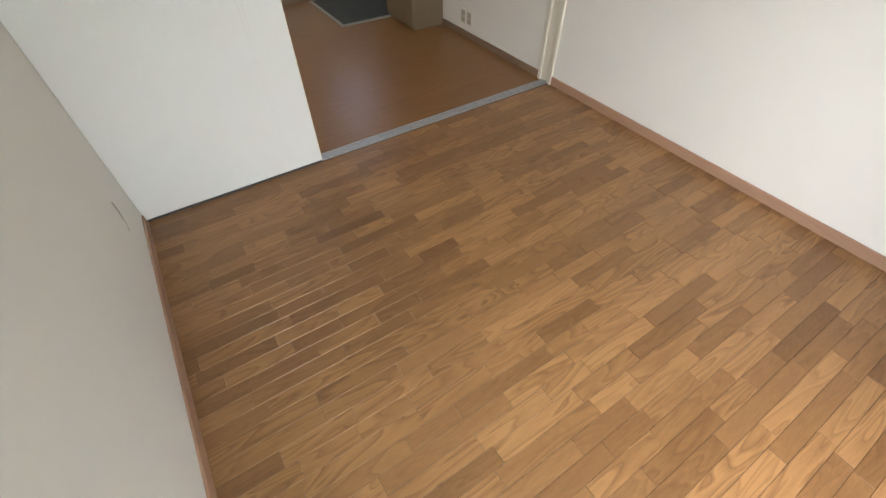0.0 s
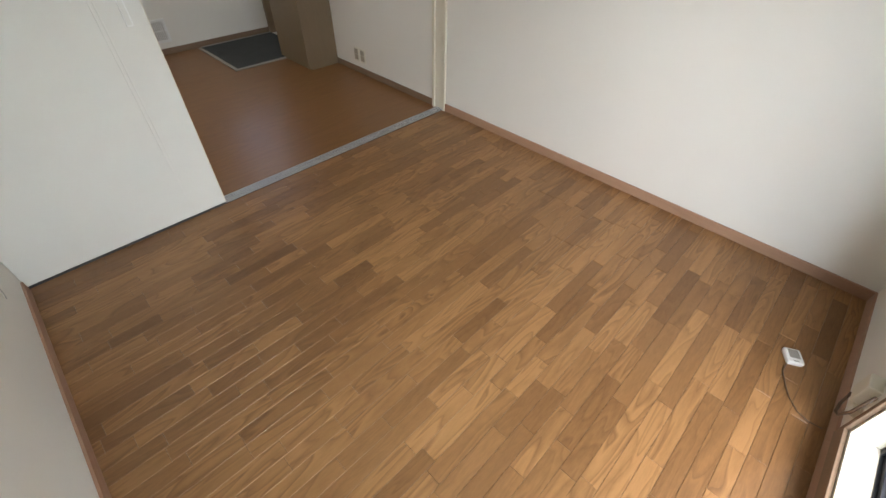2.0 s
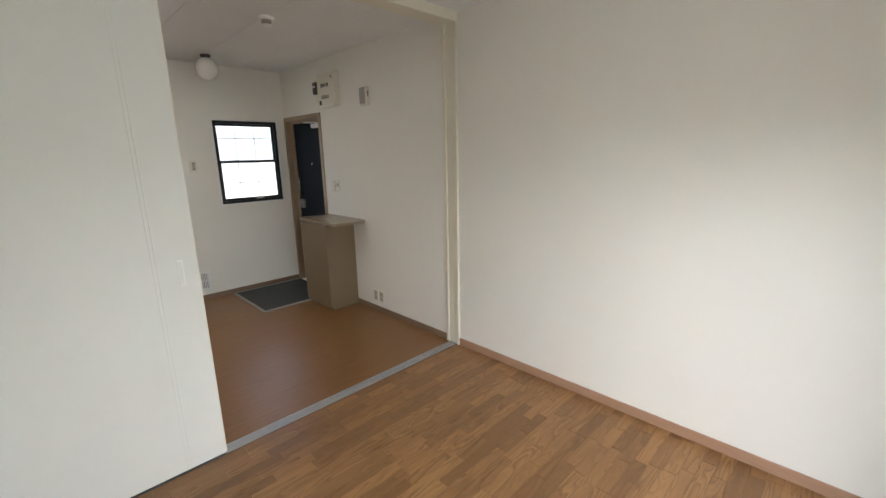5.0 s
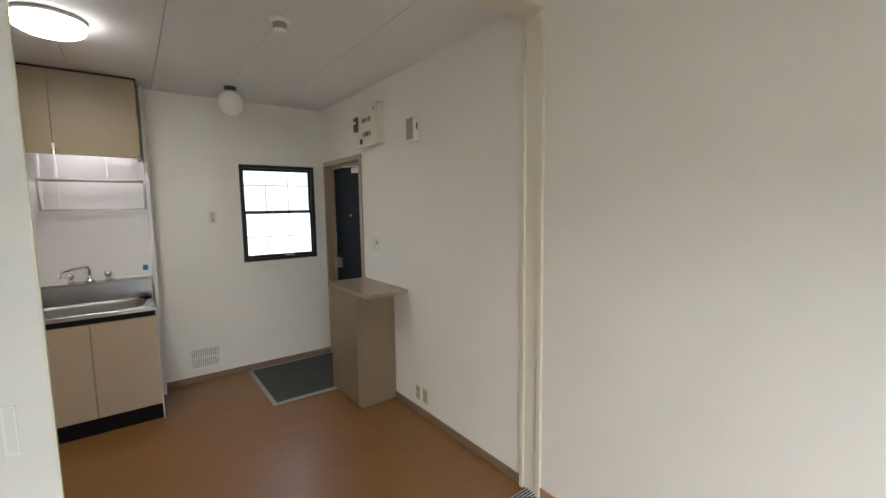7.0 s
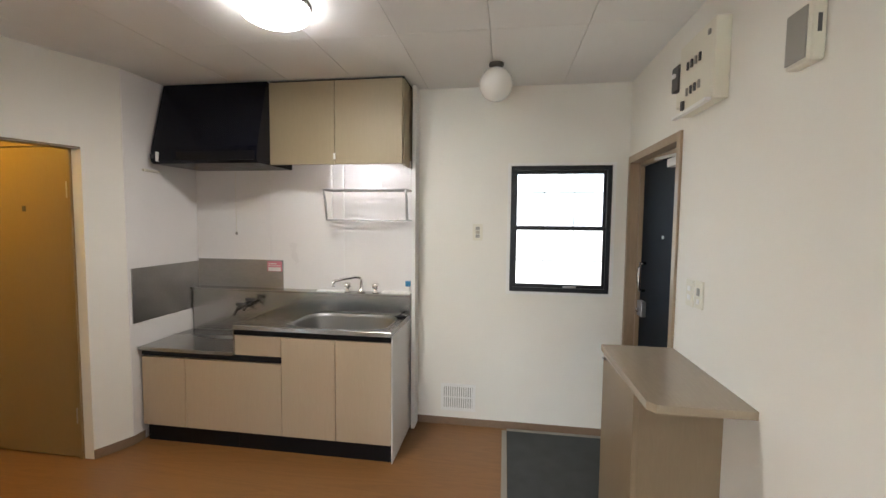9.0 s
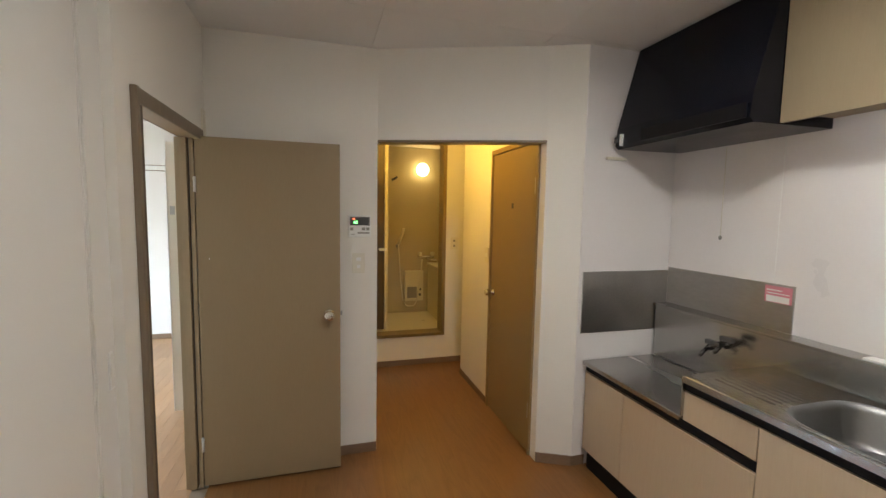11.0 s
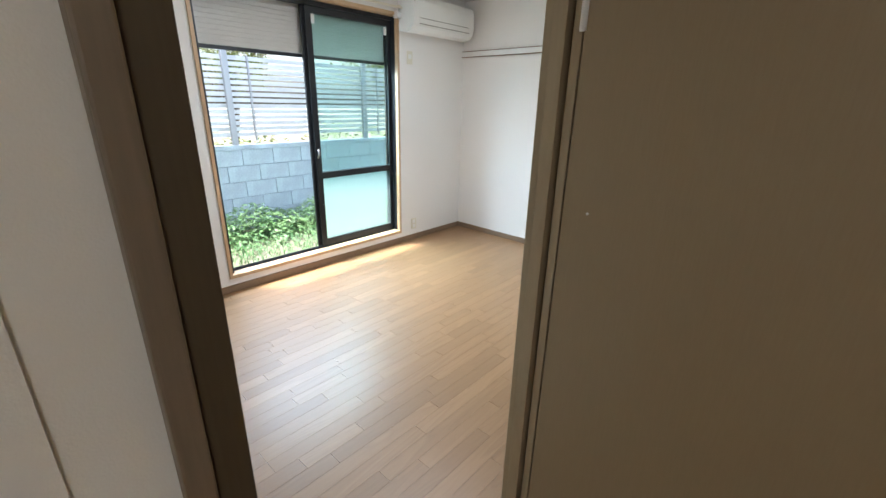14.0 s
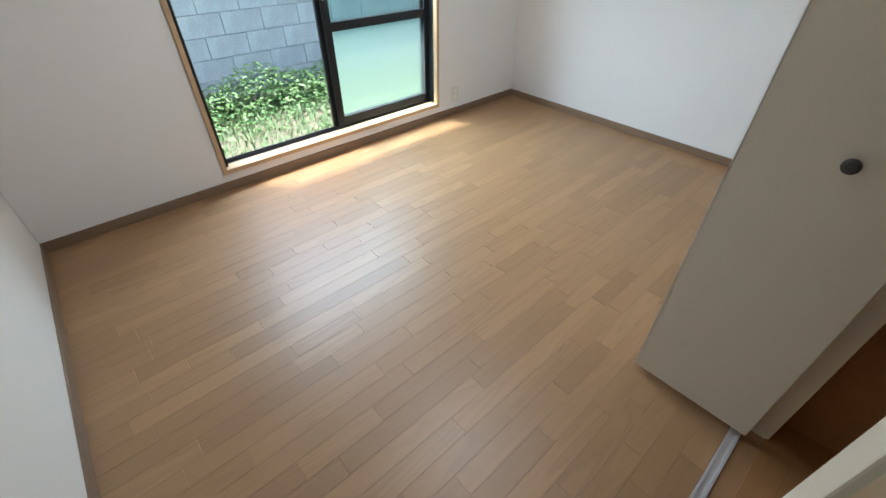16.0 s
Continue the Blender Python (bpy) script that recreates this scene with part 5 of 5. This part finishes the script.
for x in (-3.32, -2.45, -1.56):
    tpart("bracket", boxes((x - 0.012, x + 0.012, -0.545, -0.478, 2.292, 2.300)), "cream", cr)
pr = tagged(obj("picture_rail", boxes((-4.325, -4.300, -0.545, 2.275, 1.951, 2.000), bev=0.003), "white"), "white wooden picture rail along the wall", "picture rail", "", "structure")
# brown strips paint the shadow lines above and below the rail
tpart("groove", boxes((-4.325, -4.298, -0.545, 2.275, 2.001, 2.007), (-4.325, -4.298, -0.545, 2.275, 1.944, 1.950)), "base_k", pr, "thin brown strips painted in for the rail's shadow lines")
bl2 = thing("ceiling_lamp", (-2.32, 0.88, CEIL_B), "large round white ceiling lamp, switched on", "ceiling lamp")
tpart("shade", lathe([(0.10, -0.105), (0.20, -0.100), (0.25, -0.080), (0.275, -0.045), (0.27, -0.012)], (-2.32, 0.88, CEIL_B)), "lamp_b", bl2, "glowing white dome shade")
tpart("base", lathe([(0.26, -0.011), (0.26, -0.001)], (-2.32, 0.88, CEIL_B)), "white", bl2)

# closet with a folding door
cs = tagged(obj("closet_frame", boxes((-1.400, -1.340, 2.244, 2.36, 0.004, 2.05), (-2.335, -2.285, 2.262, 2.36, 0.004, 2.05), (-2.285, -1.400, 2.262, 2.36, 2.0, 2.05), bev=0.003), "cream"), "cream closet surround", "closet frame", "", "structure")
tpart("floor_track", boxes((-2.285, -1.40, 2.258, 2.266, 0.004, 0.012), (-2.285, -1.40, 2.284, 2.292, 0.004, 0.012), (-2.285, -1.40, 2.266, 2.284, 0.004, 0.007)), "alu", cs, "shiny aluminium floor track")
fd = thing("folding_door", (-2.25, 2.1, 0.03), "pale beige folding closet door, folded open, with a black knob", "closet door")
pn = tpart("panel", boxes((-2.246, -2.225, 1.905, 2.300, 0.030, 1.99), bev=0.002), "closet_door", fd)
tpart("panel", boxes((-2.272, -2.251, 1.905, 2.300, 0.030, 1.99), bev=0.002), "closet_door", fd)
tpart("edge_band", boxes((-2.246, -2.2235, 1.901, 1.9048, 0.030, 1.99)), "white", pn)
tpart("knob", lathe([(0.010, 0.0), (0.010, 0.010), (0.018, 0.014), (0.018, 0.020), (0.010, 0.024)], (-2.225, 2.12, 0.976), "x", 20), "ink", pn, "black round knob")
tpart("hinge", boxes((-2.225, -2.222, 1.92, 1.95, 1.48, 1.54)), "steel_dull", pn)

# ---- outside ----
structure("ground", boxes((-60, 60, -80, -0.685, -0.45, -0.16), (-60, 60, 5.4, 80, -0.45, -0.16), (-60, -4.7, -0.685, 5.4, -0.45, -0.16), (2.6, 60, -0.685, 5.4, -0.45, -0.16)), "soil", "bare soil with weeds")
bw = tagged(obj("block_wall", boxes((-8.0, 6.0, -2.83, -2.712, -0.2, 0.86)), "mortar"), "weathered pale grey concrete block wall", "block wall", "", "structure")
tpart("coping", boxes((-8.0, 6.0, -2.84, -2.69, 0.862, 0.915), bev=0.006), "block", bw)
blk = {}
rng_b = random.Random(4)
for r in range(6):
    z1 = 0.86 - 0.2 * r
    for k in range(36):
        x = -8.0 - 0.045 + 0.4 * k - (0.2 if r % 2 == 0 else 0.0)
        a, b = max(x, -8.0), min(x + 0.4, 6.0)
        if b - a < 0.05:
            continue
        key = round(b - a, 2)
        if key not in blk:
            bm = box(bmesh.new(), 0.003, b - a - 0.003, 0, 0.03, -0.194, 0.0, 0.004)
            me = bpy.data.meshes.new("block")
            bm.to_mesh(me)
            bm.free()
            me.materials.append(M["block"])
            blk[key] = me
        o = new("block", blk[key])
        o.location = (a, -2.728 + rng_b.uniform(-0.0025, 0.0025), z1)
        o.parent = bw
fn = thing("slat_fence", (-2.5, -2.77, 0.915), "silver aluminium slat fence on top of the block wall", "fence")
for k in range(14):
    z = 1.015 + 0.068 * k
    tpart("slat", boxes((-7.9, 5.9, -2.795, -2.775, z, z + 0.047), bev=0.002), "fence", fn)
for k in range(7):
    x = -6.60 + 2.0 * k
    tpart("post", boxes((x - 0.033, x + 0.033, -2.774, -2.72, 0.915, 2.0), bev=0.003), "fence_post", fn)
    tpart("brace", boxes((x - 0.29, x - 0.27, -2.774, -2.754, 0.96, 1.96)), "fence_post", fn)


def leaves(name, n, where, size, material, label, category, parent=None, slim=1.0):
    """Many small bent leaves scattered by where(), in one mesh."""
    rng = np.random.RandomState(len(name) * 7 + n)
    verts, faces = [], []
    for _ in range(n):
        p, s, tilt = where(rng)
        a, b = rng.uniform(0, 2 * math.pi), rng.uniform(*tilt)
        L, W = s * rng.uniform(0.7, 1.3), s * slim * rng.uniform(0.35, 0.6)
        d = Vector((math.cos(a) * math.cos(b), math.sin(a) * math.cos(b), math.sin(b)))
        u = Vector((-math.sin(a), math.cos(a), rng.uniform(-0.4, 0.4))).normalized() * W
        base = len(verts)
        P = Vector(p)
        droop = Vector((0, 0, -0.25 * L))
        verts += [P, P + d * L * 0.45 + u * 0.5, P + d * L + droop, P + d * L * 0.45 - u * 0.5]
        faces += [(base, base + 1, base + 2, base + 3)]
    me = bpy.data.meshes.new(name)
    me.from_pydata([tuple(v) for v in verts], [], faces)
    me.materials.append(M[material])
    ob = new(name, me)
    if parent is not None:
        ob.parent = parent
    return tagged(ob, label, category, "", "stuff" if parent is None else "")


def weeds(rng):
    cx = rng.choice([-1.7, -2.2, -2.6, -3.0, -3.5, -4.2, -0.5, 0.8])
    x = cx + rng.normal(0, 0.33)
    y = -2.46 + abs(rng.normal(0, 0.26))
    top = 0.40 * math.exp(-((y + 2.43) / 0.45) ** 2) * (0.6 + 0.4 * math.sin(x * 3.1) ** 2)
    return (x, y, -0.15 + rng.uniform(0.02, max(0.06, top))), 0.058, (-0.3, 0.6)


def blades(rng):
    return (rng.uniform(-6, 3), rng.uniform(-2.45, -0.85), -0.165), 0.14 * rng.uniform(0.4, 1.2), (0.5, 1.4)


leaves("weeds", 8000, weeds, 0.07, "leaf", "green broad-leaved weeds along the block wall", "weeds")
def shrubs(rng):
    x = rng.uniform(-7.5, 4.0)
    return (x, rng.uniform(-3.6, -3.0), rng.uniform(0.5, 1.02 + 0.10 * math.sin(2.3 * x) + 0.05 * math.sin(7 * x))), 0.085, (-0.4, 0.9)


leaves("hedge", 5200, shrubs, 0.09, "hedge", "low yellow-green hedge behind the block wall", "hedge")
leaves("grass", 18000, blades, 0.1, "grass", "sparse dry grass on the soil", "grass", None, 0.16)


def tree(x, y, h, r, seed):
    t = thing("tree", (x, y, -0.2), "leafy green garden tree behind the fence", "tree", "trees behind the fence")
    rng = random.Random(seed)
    bm = bmesh.new()
    n = 7
    pts = [(x + 0.05 * math.sin(k), y + 0.04 * math.cos(k * 1.7), -0.2 + h * 0.75 * k / n) for k in range(n + 1)]
    tube(pts, 0.07, 8, bm)
    for k in range(8):
        a, z = rng.uniform(0, 6.28), h * rng.uniform(0.3, 0.7)
        tube([(x, y, z), (x + 0.5 * r * math.cos(a), y + 0.5 * r * math.sin(a), z + 0.25 * h * 0.6), (x + 0.8 * r * math.cos(a), y + 0.8 * r * math.sin(a), z + 0.3 * h)], 0.025, 6, bm)
    tpart("trunk", bm, "bark", t)
    clumps = [(rng.gauss(0, r * 0.5), rng.gauss(0, r * 0.4), h * rng.uniform(0.60, 1.0)) for _ in range(38)]

    def w(g):
        c = clumps[g.randint(len(clumps))]
        return (c[0] + g.normal(0, 0.22), c[1] + g.normal(0, 0.22), c[2] + g.normal(0, 0.2)), 0.11, (-0.6, 0.6)
    leaves("crown", 3800, w, 0.1, "hedge", "", "", t)


for k, (x, y, h, r) in enumerate(((-8.4, -6.4, 3.2, 1.0), (-5.2, -9.0, 3.4, 1.2))):
    tree(x, y, h, r, k)

# ---- floor strips, laid last ----
strip_meshes = {}


def strip_floor(parent, x0, x1, y0, y1, material, lengths, seed, w, gap):
    """Strips of one width along x with staggered ends; each is a child of its floor."""
    rng = random.Random(seed)
    rows = int(math.ceil((y1 - y0) / w))
    pieces = []
    for r in range(rows):
        ya, yb = y0 + r * w, min(y0 + (r + 1) * w, y1)
        x = x0 - rng.uniform(0, 0.4)
        while x < x1:
            L = rng.choice(lengths)
            a, b = max(x, x0), min(x + L, x1)
            if b - a > 0.004:
                pieces.append((round(a, 3), round(b - a, 3), ya, round(yb - ya, 4)))
            x += L
    for k, (a, L, ya, wd) in enumerate(pieces):
        key = (material, L, wd)
        if key not in strip_meshes:
            c = 0.0009 if material == "floor_a" else 0.0007
            bm = bmesh.new()
            lo2 = [bm.verts.new(p) for p in ((gap / 2, gap / 2, -0.0038), (L - gap / 2, gap / 2, -0.0038), (L - gap / 2, wd - gap / 2, -0.0038), (gap / 2, wd - gap / 2, -0.0038))]
            md = [bm.verts.new((v.co.x, v.co.y, -c)) for v in lo2]
            hi2 = [bm.verts.new((v.co.x + (c if v.co.x < L / 2 else -c), v.co.y + (c if v.co.y < wd / 2 else -c), 0.0)) for v in lo2]
            bm.faces.new(hi2)
            for p, q in ((lo2, md), (md, hi2)):
                for i in range(4):
                    j = (i + 1) % 4
                    bm.faces.new((p[i], p[j], q[j], q[i]))
            me = bpy.data.meshes.new("floor_strip")
            bm.to_mesh(me)
            bm.free()
            me.materials.append(M[material])
            strip_meshes[key] = me
        o = new("floor_strip", strip_meshes[key])
        o.location = (a, ya, 0.0)
        o.parent = parent


strip_floor(floor_a, -0.39, XE, -0.555, 2.25, "floor_a", (0.2, 0.26, 0.3, 0.36, 0.42, 0.5), 3, 0.0622, 0.0009)
strip_floor(floor_b, -4.325, -0.532, -0.545, 2.275, "floor_b", (0.45, 0.6, 0.3, 0.9, 0.52), 5, 0.0757, 0.0004)
